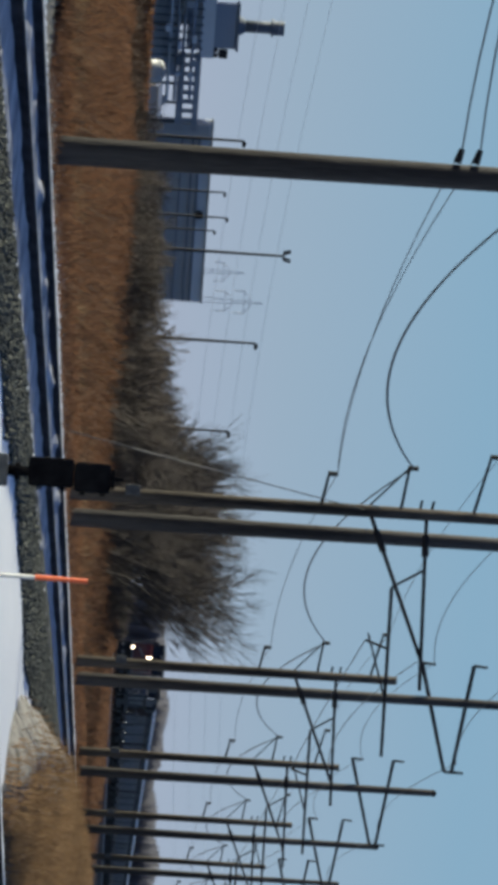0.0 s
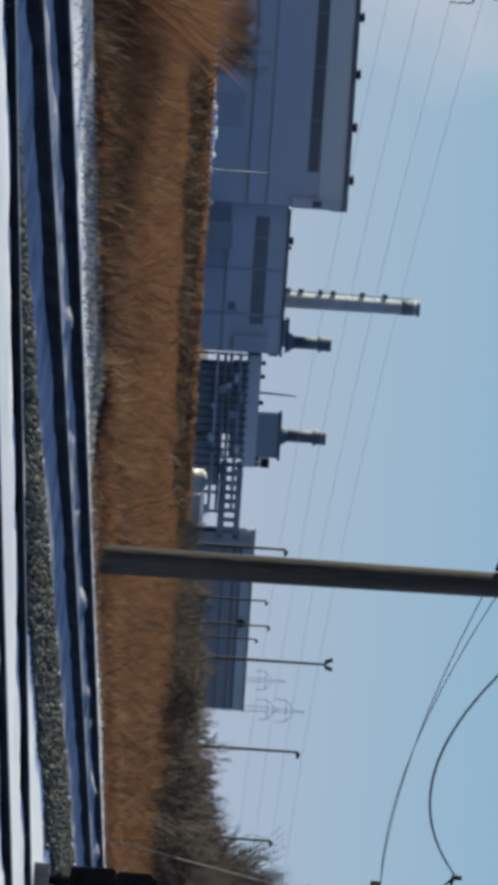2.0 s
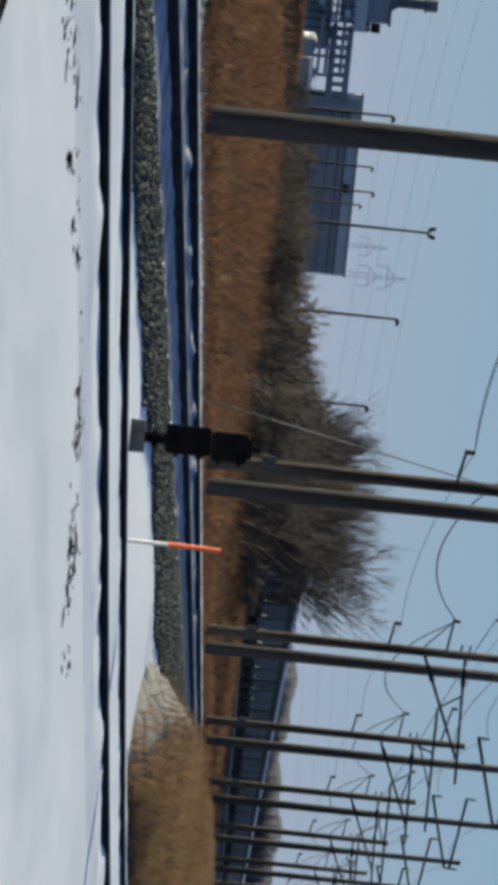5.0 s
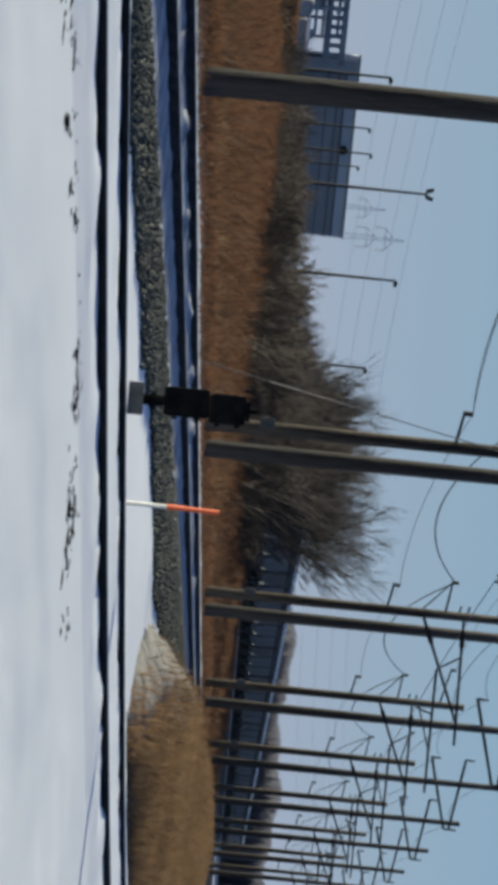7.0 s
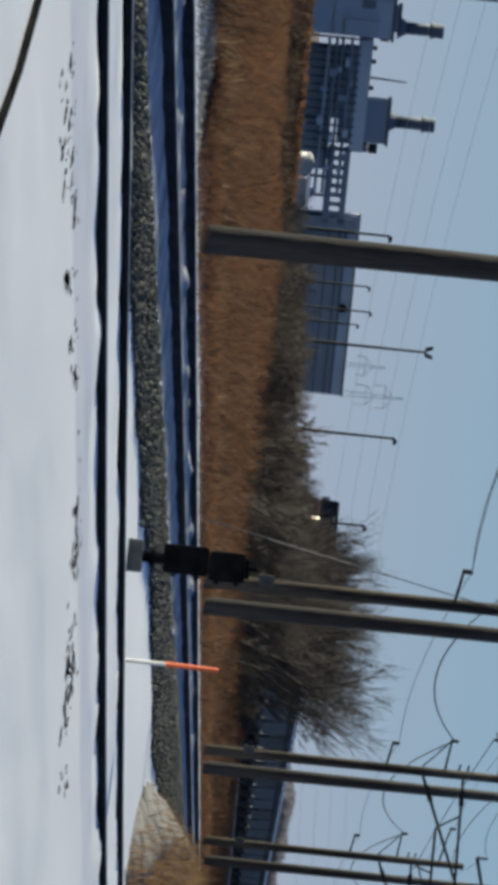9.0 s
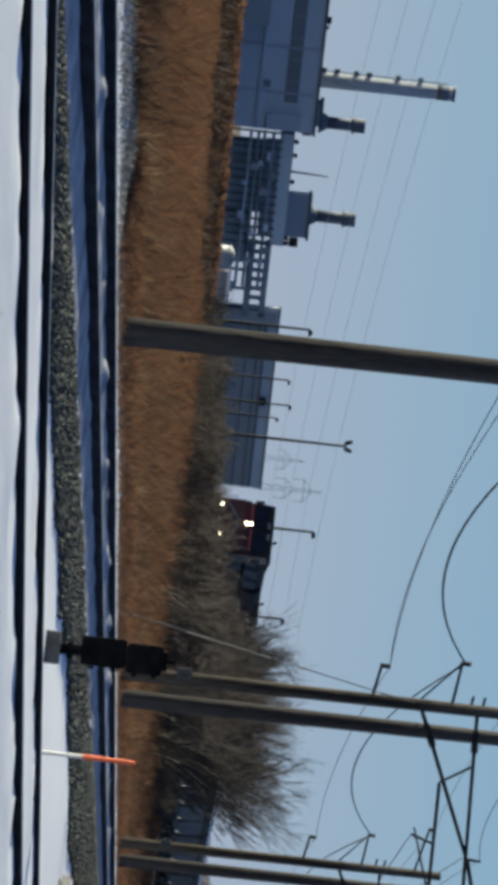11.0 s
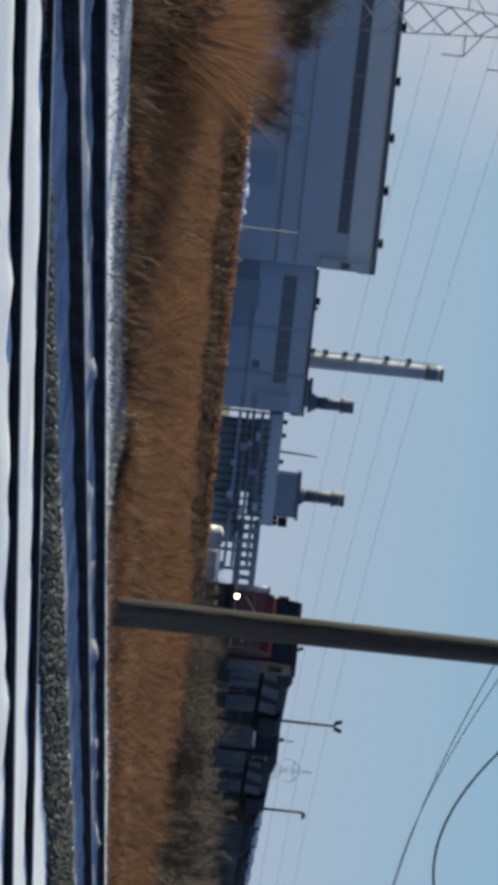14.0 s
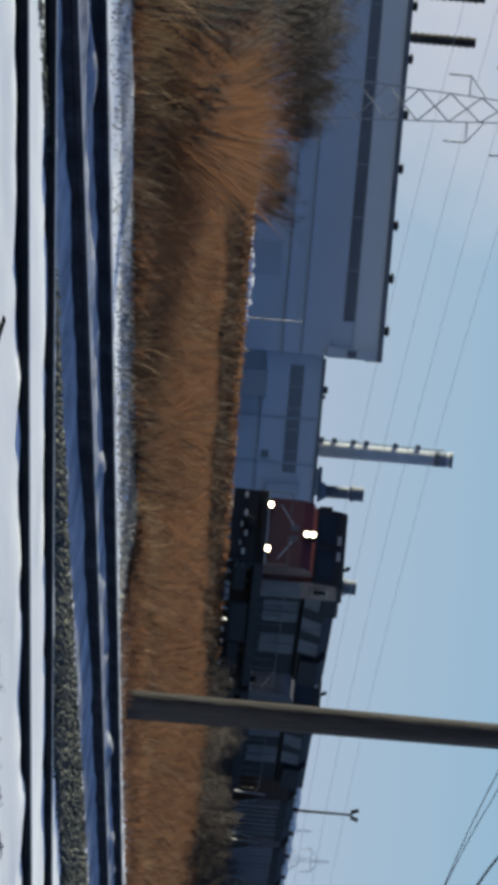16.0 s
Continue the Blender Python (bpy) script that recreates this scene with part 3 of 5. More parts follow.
def grass_field():
    rng = np.random.default_rng(11)
    n = 380000
    lat = 13.9 + 27.8 * rng.random(n) ** 1.25
    az = np.radians(2.6 + 21.5 * rng.random(n) ** 0.8)
    y = lat / np.tan(az)
    x = -lat
    keep = (y > 22) & (y < 420) & (x < -13.9)
    x, y = x[keep], y[keep]
    d = np.hypot(x, y)
    p = patch_noise(x, y, 0.33, 1.0)
    q = patch_noise(x * 1.0, y * 0.5, 1.9, 4.0) * 0.75 + 0.5 * patch_noise(x, y * 0.6, 4.3, 2.0)
    h = (0.86 + 0.10 * p + 0.17 * q) * rng.uniform(0.5, 1.2, len(x)) ** 0.9
    toward_works = np.clip((np.degrees(np.arctan2(-x, y)) - 12.4) / 1.4, 0, 1)
    h *= np.clip((-x - 13.5) / 2.2, 0.3, 1.0) * (1 - toward_works * (1 - np.interp(x, (-41.7, -31.0, -22.0), (0.46, 0.58, 1.0))))
    thinned = rng.random(len(x)) < np.clip(0.7 + 0.5 * q, 0.08, 1.0)
    x, y, d, h = x[thinned], y[thinned], d[thinned], h[thinned]
    w = rng.uniform(0.006, 0.013, len(x)) * np.clip(d / 50, 0.8, 4.0)
    h *= np.interp(x, (-30, -15), (1.0, 1.22))
    dark = 0.8 * patch_noise(x * 0.6, y * 0.5, 2.3, 9.0) + 0.9 * patch_noise(x * 0.5, y * 0.7, 5.1, 6.0) + rng.normal(0, 0.35, len(x)) > np.interp(x, (-24, -14), (0.9, 0.2))
    for mask, material, label in ((~dark, GRASS, "tall dry orange-brown winter grass and reeds"), (dark, DARKGRASS, "darker red-brown patches in the tall grass")):
        blades("tall_grass", x[mask], y[mask], np.interp(x[mask], VERGE_X, VERGE_Z) - 0.03, h[mask], w[mask], rng, material, label, 0.8)
    # low grass creeping out over the far verge
    m = 26000
    y = 52 + 150 * rng.random(m) ** 1.4
    x = -12.45 - 1.5 * rng.random(m) ** 0.8
    h = rng.uniform(0.05, 0.24, m) * np.interp(-x, (12.7, 13.9), (0.5, 1.5))
    blades("verge_grass", x, y, np.interp(x, VERGE_X, VERGE_Z) - 0.02, h, rng.uniform(0.006, 0.013, m) * np.clip(y / 60, 1, 3), rng, GRASS, "low dull grass creeping over the verge", 0.7)
    m = 6000
    y = 22 + 34 * rng.random(m)
    x = -12.2 - 1.75 * rng.random(m) ** 0.6
    blades("verge_stubble", x, y, np.interp(x, VERGE_X, VERGE_Z) - 0.01, rng.uniform(0.02, 0.09, m), rng.uniform(0.005, 0.012, m), rng, PALE, "short frosted stubble poking through thin snow", 0.9)
    m = 42000
    y = 60 + 340 * rng.random(m)
    x = -41.1 - 1.8 * rng.random(m)
    blades("bank_grass", x, y, np.interp(x, (-42.7, -41.3), (TRAIN_Z - 0.2, -0.12)), rng.uniform(0.12, 0.40, m), rng.uniform(0.03, 0.07, m), rng, GRASS, "dry grass on the shoulder of the far line", 0.6)
    # a stand of taller reeds beside the bushes
    m = 17000
    az = rng.uniform(19.3, 22.4, m)
    lat = rng.uniform(16.5, 23.0, m)
    x, y = -lat, lat / np.tan(np.radians(az))
    h = rng.uniform(0.55, 1.08, m) * np.interp(az, (19.3, 19.75, 20.1, 20.6, 21.3, 22.4), (0.8, 1.5, 2.5, 2.1, 1.6, 1.5))
    blades("reed_stand", x, y, np.interp(x, VERGE_X, VERGE_Z) - 0.03, h, rng.uniform(0.006, 0.013, m), rng, GRASS, "stand of taller tawny reeds leaning together", 0.65)
    m = 14000
    y = 50 + 82 * rng.random(m) ** 1.5
    x = -12.0 - 2.0 * rng.random(m) ** 0.7
    h = rng.uniform(0.02, 0.07, m) * np.clip((-x - 11.6) / 1.2, 0.3, 2.5)
    blades("stubble", x, y, np.interp(x, (-14.0, -13.85, -13.2, -11.6), (-0.07, 0.035, -0.01, 0.03)) - 0.02, h, rng.uniform(0.006, 0.012, m), rng, PALE, "pale frosted stubble along the foot of the grass", 0.6)


def clumps(name, count, per, spread, h0, h1, lat0, lat1, material, label, seed, az0=4.5):
    """Separate tussocks standing in the grass."""
    rng = np.random.default_rng(seed)
    az = np.radians(rng.uniform(az0, 24.0, count))
    lat = rng.uniform(lat0, lat1, count)
    cx, cy = -lat, lat / np.tan(az)
    s = rng.uniform(0.4, 1.0, count) * spread
    x = (cx[:, None] + rng.normal(0, 1, (count, per)) * s[:, None] * 0.5).ravel()
    y = (cy[:, None] + rng.normal(0, 1, (count, per)) * s[:, None] * 1.4).ravel()
    h = (rng.uniform(h0, h1, count)[:, None] * rng.uniform(0.5, 1.1, (count, per))).ravel()
    ok = x < -13.9
    x, y, h = x[ok], y[ok], h[ok]
    d = np.hypot(x, y)
    blades(name, x, y, np.interp(x, VERGE_X, VERGE_Z) - 0.03, h, rng.uniform(0.006, 0.012, len(x)) * np.clip(d / 50, 0.8, 3.0), rng, material, label, 0.7)


grass_field()
clumps("low_weeds", 300, 80, 0.42, 0.25, 0.75, 14.0, 15.6, WEED, "short dark dead weeds along the edge of the grass", 55)
clumps("low_tufts", 170, 70, 0.36, 0.25, 0.65, 14.0, 15.4, STRAW, "short pale tufts along the edge of the grass", 56)
clumps("dark_weeds", 110, 150, 0.55, 0.6, 1.05, 15.2, 22.0, WEED, "dark brown dead weeds among the grass", 51)
# Weed tips whose dark colour stands in for shade under the train.
clumps("dark_weeds", 240, 42, 0.7, 0.5, 1.3, 37.5, 41.4, WEED, "weed tips at the foot of the far line, dark for the train's shaded underside", 54, 12.5)
clumps("pale_tufts", 110, 90, 0.45, 0.8, 1.25, 15.0, 24.0, STRAW, "pale straw tufts among the grass", 52)
clumps("pale_reeds", 60, 110, 0.6, 1.0, 1.6, 14.2, 21.0, STRAW, "pale straw reeds beside the leafless bushes", 53, 20.6)


# ---- bare bushes ----
def bush_mesh(seed, height, spread, stems, levels=5, fork=3):
    rng = random.Random(seed)
    segs = []

    def grow(p, d, length, r, lev):
        bend = Vector((rng.uniform(-1, 1), rng.uniform(-1, 1), rng.uniform(-0.2, 0.6))) * 0.28
        q = p + (d + bend * 0.3).normalized() * length
        segs.append((p, q, r, r * 0.7))
        if lev == 0:
            return
        for k in range(fork if lev > 1 else fork + 1):
            nd = (d + Vector((rng.uniform(-1, 1), rng.uniform(-1, 1), rng.uniform(-0.15, 0.7))) * 0.5).normalized()
            grow(p.lerp(q, rng.uniform(0.55, 1.0)), nd, length * rng.uniform(0.55, 0.86), r * 0.62, lev - 1)

    for k in range(stems):
        a, s = rng.random() * math.tau, rng.random() ** 0.5 * spread * 0.35
        d = Vector((math.cos(a) * 0.35 * spread / max(height, 0.1), math.sin(a) * 0.35 * spread / max(height, 0.1), 1)).normalized()
        grow(Vector((math.cos(a) * s, math.sin(a) * s, -0.1)), d, height * rng.uniform(0.24, 0.36), 0.0085 * height, levels)
    return segs


def seg_cloud(name, segs, material, parent, label, thin):
    n = len(segs)
    p = np.array([tuple(s[0]) for s in segs])
    q = np.array([tuple(s[1]) for s in segs])
    r0 = np.maximum(np.array([s[2] for s in segs]), thin)
    r1 = np.maximum(np.array([s[3] for s in segs]), thin * 0.7)
    d = q - p
    d /= np.linalg.norm(d, axis=1)[:, None]
    a = np.cross(d, [0.31, 0.83, 0.46])
    a /= np.linalg.norm(a, axis=1)[:, None]
    b = np.cross(d, a)
    ring = [a * math.cos(k * math.tau / 3) + b * math.sin(k * math.tau / 3) for k in range(3)]
    v = np.stack([p + ring[k] * r0[:, None] for k in range(3)] + [q + ring[k] * r1[:, None] for k in range(3)], 1).reshape(-1, 3)
    t = np.array([(0, 1, 4), (0, 4, 3), (1, 2, 5), (1, 5, 4), (2, 0, 3), (2, 3, 5)])
    return cloud(name, v, (t[None] + 6 * np.arange(n)[:, None, None]).reshape(-1, 3), material, label, "", parent)


def make_bush(seed, height, spread, stems, levels, fork, thin, label, name="bare_bush", group="bare bushes", wood=TWIG):
    segs = bush_mesh(seed, height, spread, stems, levels, fork)
    ob = thing(name, 0, 0, -0.15, 0, label, "bush", group)
    cut = 0.0034 * height
    tagged(seg_cloud("trunk", [s for s in segs if s[2] >= cut], wood, ob, "grey-brown trunk", thin), kind="stuff")
    tagged(seg_cloud("crown", [s for s in segs if s[2] < cut], wood, ob, "dense bare crown", thin), kind="stuff")
    return ob


def plant(protos, places):
    """(azimuth, distance, size) places for copies of the prototypes."""
    for k, (az, d, s) in enumerate(places):
        x, y = polar(az, d)
        src = protos[k % len(protos)]
        if not src.get("used"):
            src["used"] = 1
            ob = src
        else:
            ob = copy_thing(src, pose(0, 0, 0))
        ob.matrix_basis = pose(x, y, -0.2, 0, 0, (k * 77) % 360) @ Matrix.Scale(s, 4)


big = [make_bush(s, 1.0, 0.8, 7, 5, 3, 0.0008, "bare grey-brown thicket of leafless shrubs") for s in (1, 2, 3)]
rb = random.Random(5)
places = []
for k in range(44):
    az = rb.uniform(-8.8, -7.5) if k % 4 else rb.uniform(-10.2, -8.7)
    d = rb.uniform(27, 37) / math.sin(radians(-az))
    prof = np.interp(az, [-10.4, -9.9, -9.2, -8.8, -8.4, -7.2, -6.5, -6.1], [0.30, 0.42, 0.55, 0.85, 1.45, 2.2, 2.05, 1.3])
    places.append((az, d, max(1.2, (up(prof, d) + 0.2) * (rb.uniform(0.6, 1.12) if k % 4 and az > -8.25 else rb.uniform(0.55, 0.85)))))
for k in range(18):
    places.append((rb.uniform(-23.4, -20.6), rb.uniform(190, 260), rb.uniform(4.6, 6.6)))
for k in range(4):
    places.append((rb.uniform(-20.0, -19.2), rb.uniform(240, 280), rb.uniform(3.2, 4.6)))
plant(big, places)
low = [make_bush(s, 1.0, 1.3, 9, 4, 3, 0.0022, "low tangle of bare pale scrub", "scrub", "low scrub", PALETWIG) for s in (11, 12, 13)]
places = []
for k in range(84):
    az = rb.uniform(-12.6, -8.6)
    lat = rb.uniform(31, 39) if az < -10.8 else rb.uniform(25, 39)
    d = lat / math.sin(radians(-az))
    tall = k % 5 == 0 or (az > -10.6 and k % 3 == 0)
    prof = np.interp(az, [-12.6, -11.6, -10.7, -10.0, -9.3, -8.6], [0.30, 0.42, 0.54, 0.62, 0.78, 0.95] if tall else [0.22, 0.30, 0.36, 0.36, 0.42, 0.85])
    places.append((az, d, max(0.7, (up(prof, d) + 0.2) * (rb.uniform(0.95, 1.25) if tall else rb.uniform(0.45, 0.95)))))
for k in range(30):
    az = rb.uniform(-12.8, -10.4)
    d = rb.uniform(36, 41) / math.sin(radians(-az))
    places.append((az, d, (up(np.interp(az, [-12.8, -11.5, -10.4], [0.24, 0.36, 0.5]), d) + 0.2) * rb.uniform(0.5, 1.1)))
for k in range(26):
    az = rb.uniform(-24, -20.2)
    d = rb.uniform(16, 41) / math.sin(radians(-az))
    places.append((az, d, rb.uniform(1.3, 2.4)))
for k in range(46):
    az = rb.uniform(-8.9, -6.5)
    places.append((az, rb.uniform(25, 38) / math.sin(radians(-az)), rb.uniform(1.6, 3.2)))
for k in range(34):
    az = rb.uniform(-16.5, -11.0)
    places.append((az, rb.uniform(39, 41.5) / math.sin(radians(-az)), rb.uniform(0.7, 1.35)))
plant(low, places)


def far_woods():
    """A bare wood along the horizon down the line, haze put into its grey."""
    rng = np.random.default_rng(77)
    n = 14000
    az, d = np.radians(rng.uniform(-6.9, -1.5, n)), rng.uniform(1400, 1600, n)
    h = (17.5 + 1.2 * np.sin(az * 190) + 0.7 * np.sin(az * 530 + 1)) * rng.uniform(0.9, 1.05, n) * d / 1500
    blades("far_woods", d * np.sin(az), d * np.cos(az), 0 * d - 0.3, h, rng.uniform(0.6, 1.3, n), rng, HAZEWOOD, "bare woods along the horizon, haze put into their grey colour", 0.12, "woods")


far_woods()


# ---- poles beside the line ----
def steel_pole(y, label, ins=False):
    p = thing("line_pole", -13.0, y, 0, 0, label, "pole", "dark line poles")
    part("shaft", T((0, 0, -0.6), (0, 0, 13.6), 0.205, 0.13, 20), POLE, p, "", True)
    part("cap", T((0, 0, 13.6), (0, 0, 13.75), 0.15, 0.10, 14), DARKSTEEL, p)
    for z0, z1, zz in ((10.47, 11.3, 0), (12.05, 11.53, 1)):
        arm = part("arm", T((-1.15, 0, z0), (2.1, 0, z1), 0.065, 0.055, 8), DARKSTEEL, p)
        part("arm_hook", T((-1.15, 0, z0), (-1.12, 0, z0 + 0.42), 0.05, 0.04, 6), DARKSTEEL, arm)
        part("arm_hook", T((2.1, 0, z1), (2.12, 0, z1 + 0.35), 0.05, 0.04, 6), DARKSTEEL, arm)
    if ins:
        for z in (5.5, 5.75):
            part("insulator", T((-0.17, -0.12, z), (-0.36, -0.16, z + 0.06), 0.06, 0.04, 10), DARKSTEEL, p, "dark pin insulator")
    return p


B_Y = [58.3, 95.2, 131.0, 166.5, 200.2, 232.5, 265, 297, 330]
for k, y in enumerate(B_Y):
    steel_pole(y, "tall dark round pole with slanting arms beside the line" if k else "thick dark round pole standing before the grass", k == 0)

A_Y = [91.6, 126.2, 158.0, 190.0, 222, 254, 286, 318]


def wood_pole(y, top):
    p = thing("catenary_pole", -13.05, y, 0, 0, "weathered brown wooden catenary pole with wire brackets", "pole", "wooden catenary poles")
    part("shaft", T((0, 0, -0.6), (0, 0, top), 0.165, 0.12, 16), WOOD, p, "", True)
    # brackets on the field side
    for z, out, rise in ((5.40, -0.72, 0.12), (7.10, -0.95, 0.12), (8.65, -1.3, 0.3)):
        b = part("bracket", T((-0.1, 0, z), (out, -0.2, z + rise), 0.035, 0.03, 6), DARKSTEEL, p)
        part("insulator", T((out, -0.2, z + rise - 0.03), (out, -0.2, z + rise + 0.19), 0.055, 0.05, 8), DARKSTEEL, b, "dark pin insulator")
    part("stay_bar", T((-0.1, 0, 6.4), (-0.93, -0.2, 7.2), 0.022, 0.022, 5), DARKSTEEL, p)
    for z in (7.5, 7.75):
        part("pin", T((-0.1, 0, z), (-0.3, 0, z + 0.04), 0.03, 0.03, 6), DARKSTEEL, p)
    # cantilever over the track
    part("cantilever_tube", T((0.1, 0, 6.47), (3.1, 0, 7.69), 0.045, 0.04, 8), DARKSTEEL, p)
    part("top_tube", T((0.1, 0, 7.65), (3.75, 0, 7.7), 0.04, 0.04, 8), DARKSTEEL, p)
    part("brace", T((1.6, 0, 6.98), (1.2, 0, 7.64), 0.03, 0.03, 6), DARKSTEEL, p)
    part("registration_arm", T((1.62, 0, 6.99), (5.2, 0, 6.97), 0.04, 0.035, 8), DARKSTEEL, p)
    part("steady_arm", T((3.9, 0, 6.95), (2.6, 0, 6.55), 0.025, 0.02, 6), DARKSTEEL, p)
    part("drop_bracket", T((2.9, 0, 6.95), (2.75, 0, 6.5), 0.03, 0.03, 6), DARKSTEEL, p)
    part("tube_insulator", T((0.45, 0, 7.655), (0.9, 0, 7.66), 0.075, 0.075, 8), DARKSTEEL, p)
    part("tube_insulator", T((0.4, 0, 6.59), (0.85, 0, 6.775), 0.075, 0.075, 8), DARKSTEEL, p)
    part("cable_box", B(-0.20, -0.30, 1.22, 0.02, -0.165, 1.54, 0.02), CONGREY, p, "small grey box on the pole")
    return p


for k, y in enumerate(A_Y):
    wood_pole(y, 9.3 + 0.12 * (k % 3))
# an added pole beyond the view that ends the line wires; its shadow stays unseen
steel_pole(13.5, "tall dark round pole with slanting arms beside the line")


def guy():
    g = thing("guy_wire", -13.05, 83.2, 0.0, 0, "pole guy wire with a pale guard sleeve", "guy wire")
    part("strand", T((0, 0, 0), (0, 8.25, 6.3), 0.012, 0.012, 6), WIRE, g)
    part("guard", T((0, 1.75, 1.335), (0, 4.0, 3.055), 0.013, 0.011, 8), PALE, g, "pale plastic guard sleeve")


guy()


# ---- dwarf signal and marker stake between the tracks ----
def signal():
    s = thing("dwarf_signal", -5.98, 40.8, 0.0, 8.0, "black dwarf railway signal on a grey concrete foot", "signal")
    part("foot", B(-0.155, -0.155, -0.25, 0.155, 0.155, 0.17, 0.02), CONGREY, s, "grey concrete foot")
    part("post", T((0, 0, 0.17), (0, 0, 0.40), 0.055, 0.05, 12), SIGBLACK, s)
    part("collar", T((0, 0, 0.24), (0, 0, 0.29), 0.085, 0.085, 12), SIGBLACK, s)
    part("lower_housing", B(-0.145, -0.11, 0.37, 0.135, 0.11, 0.80, 0.035), SIGBLACK, s, "black lower lamp housing")
    part("upper_housing", B(-0.12, -0.12, 0.804, 0.165, 0.12, 1.15, 0.04), SIGBLACK, s, "black upper lamp housing")
    part("top_cap", B(-0.07, -0.09, 1.152, 0.12, 0.09, 1.19, 0.012), SIGBLACK, s)
    part("lifting_eye", T((0.02, 0, 1.19), (0.02, 0, 1.27), 0.024, 0.016, 8), SIGBLACK, s)
    for z in (0.47, 0.62, 0.90, 1.03):
        part("hood", T((0.01, 0.11, z), (0.01, 0.26, z), 0.07, 0.075, 14), SIGBLACK, s)
    for z in (0.45, 0.68, 0.86, 1.05):
        x = 0.137 if z < 0.8 else 0.167
        part("hinge", B(x, -0.03, z, x + 0.025, 0.03, z + 0.05, 0.005), SIGBLACK, s)


signal()


def stake():
    s = thing("marker_stake", -5.2, 42.6, 0.0, 0, "thin marker stake, white below and orange above", "marker stake")
    part("lower_shaft", T((0, 0, -0.3), (0.004, 0, 0.46), 0.021, 0.021, 10), STAKEWOOD, s, "white painted lower shaft")
    part("upper_shaft", T((0.004, 0, 0.46), (0.012, 0, 0.98), 0.0265, 0.023, 10), ORANGE, s, "orange plastic sleeve")


stake()


# ---- the works in the distance ----
AZ0, DF = -17.3, 600.0


def fx(az):
    return DF * math.tan(radians(az - AZ0))


def fz(el):
    return up(el, DF)


def far_thing(name, label, category, group=""):
    x, y = polar(AZ0, DF)
    return thing(name, x, y, 0, -AZ0, label, category, group)


def hall():
    h = far_thing("factory_hall", "long blue-grey clad factory hall with a high window band", "factory")
    body = part("wall", B(fx(-27), 0, -0.2, fx(-17.36), 70, fz(1.62)), CLAD, h)
    part("roof", B(fx(-27.05), -0.6, fz(1.62), fx(-17.33), 70.5, fz(1.68)), FARSTEEL, h, "grey flat roof edge")
    part("roof_trim", B(fx(-27), -0.25, fz(1.29), fx(-17.4), -0.005, fz(1.615)), UPCLAD, h, "paler upper cladding")
    for k in range(13):
        a = -26.9 + k * 0.7
        part("window", B(fx(a), -0.12, fz(1.13), fx(a + 0.692 if k < 12 else -17.83), -0.01, fz(1.275)), DARKBAND, h)
    part("ledge", B(fx(-27), -0.5, fz(0.36), fx(-17.36), -0.01, fz(0.385)), LEDGE, h)
    part("ledge", B(fx(-27), -0.4, fz(0.62), fx(-17.36), -0.01, fz(0.635)), LEDGE, h)
    part("end_panel", B(fx(-17.48), -0.9, fz(0.95), fx(-17.34), -0.26, fz(1.6)), LITCLAD, h, "paler corner panel")
    part("end_opening", B(fx(-17.45), -1.0, fz(1.22), fx(-17.36), -0.91, fz(1.34)), DARKBAND, h)
    for a in (-17.75, -18.45, -19.15, -19.9, -20.62, -21.35, -22.05):
        v = part("roof_vent", T((fx(a), 4, fz(1.66)), (fx(a), 4, fz(1.73)), 0.5, 0.7, 10), DARKSTEEL, h)
        part("vent_cap", T((fx(a), 4, fz(1.73)), (fx(a), 4, fz(1.755)), 0.95, 0.4, 10), DARKSTEEL, v)
    for a in (-26, -24.5, -23, -21.5, -20, -18.8):
        part("door", B(fx(a), -0.2, -0.1, fx(a + 0.45), -0.01, fz(0.25)), LEDGE, h)


hall()


def low_hall():
    h = far_thing("factory_annex", "lower blue-grey factory annex with a dark window strip", "factory")
    part("wall", B(fx(-17.36) + 0.02, 2, -0.2, fx(-15.40), 60, fz(0.92)), CLAD, h)
    part("roof", B(fx(-17.36) + 0.4, 1.7, fz(0.92), fx(-15.37), 60.5, fz(0.955)), FARSTEEL, h)
    for k in range(5):
        a = -17.2 + k * 0.285
        part("window", B(fx(a), 1.88, fz(0.50), fx(a + 0.28), 1.99, fz(0.68)), BAND, h)
    part("ledge", B(fx(-17.31), 1.5, fz(0.15), fx(-15.4), 1.99, fz(0.175)), LEDGE, h)
    part("bay", B(fx(-17.1), -3, -0.2, fx(-16.75), 1.98, fz(0.2)), CLAD2, h, "dark loading bay")
    part("roof_unit", B(fx(-16.95), 8, fz(0.955), fx(-16.85), 12, fz(1.02), 0.2), DARKSTEEL, h)
    part("roof_unit", B(fx(-16.83), 8, fz(0.955), fx(-16.78), 12, fz(1.0), 0.2), DARKSTEEL, h)
    for a in (-16.5, -15.9):
        part("downpipe", T((fx(a), 1.85, 0), (fx(a), 1.85, fz(0.9)), 0.12, 0.12, 6), LEDGE, h)
    part("corner_tower", B(fx(-15.62), 0.5, fz(0.3), fx(-15.42), 1.98, fz(0.75)), LEDGE, h)
    part("hatch", B(fx(-16.05), 1.8, fz(0.2), fx(-15.95), 1.99, fz(0.3)), BAND, h)


low_hall()


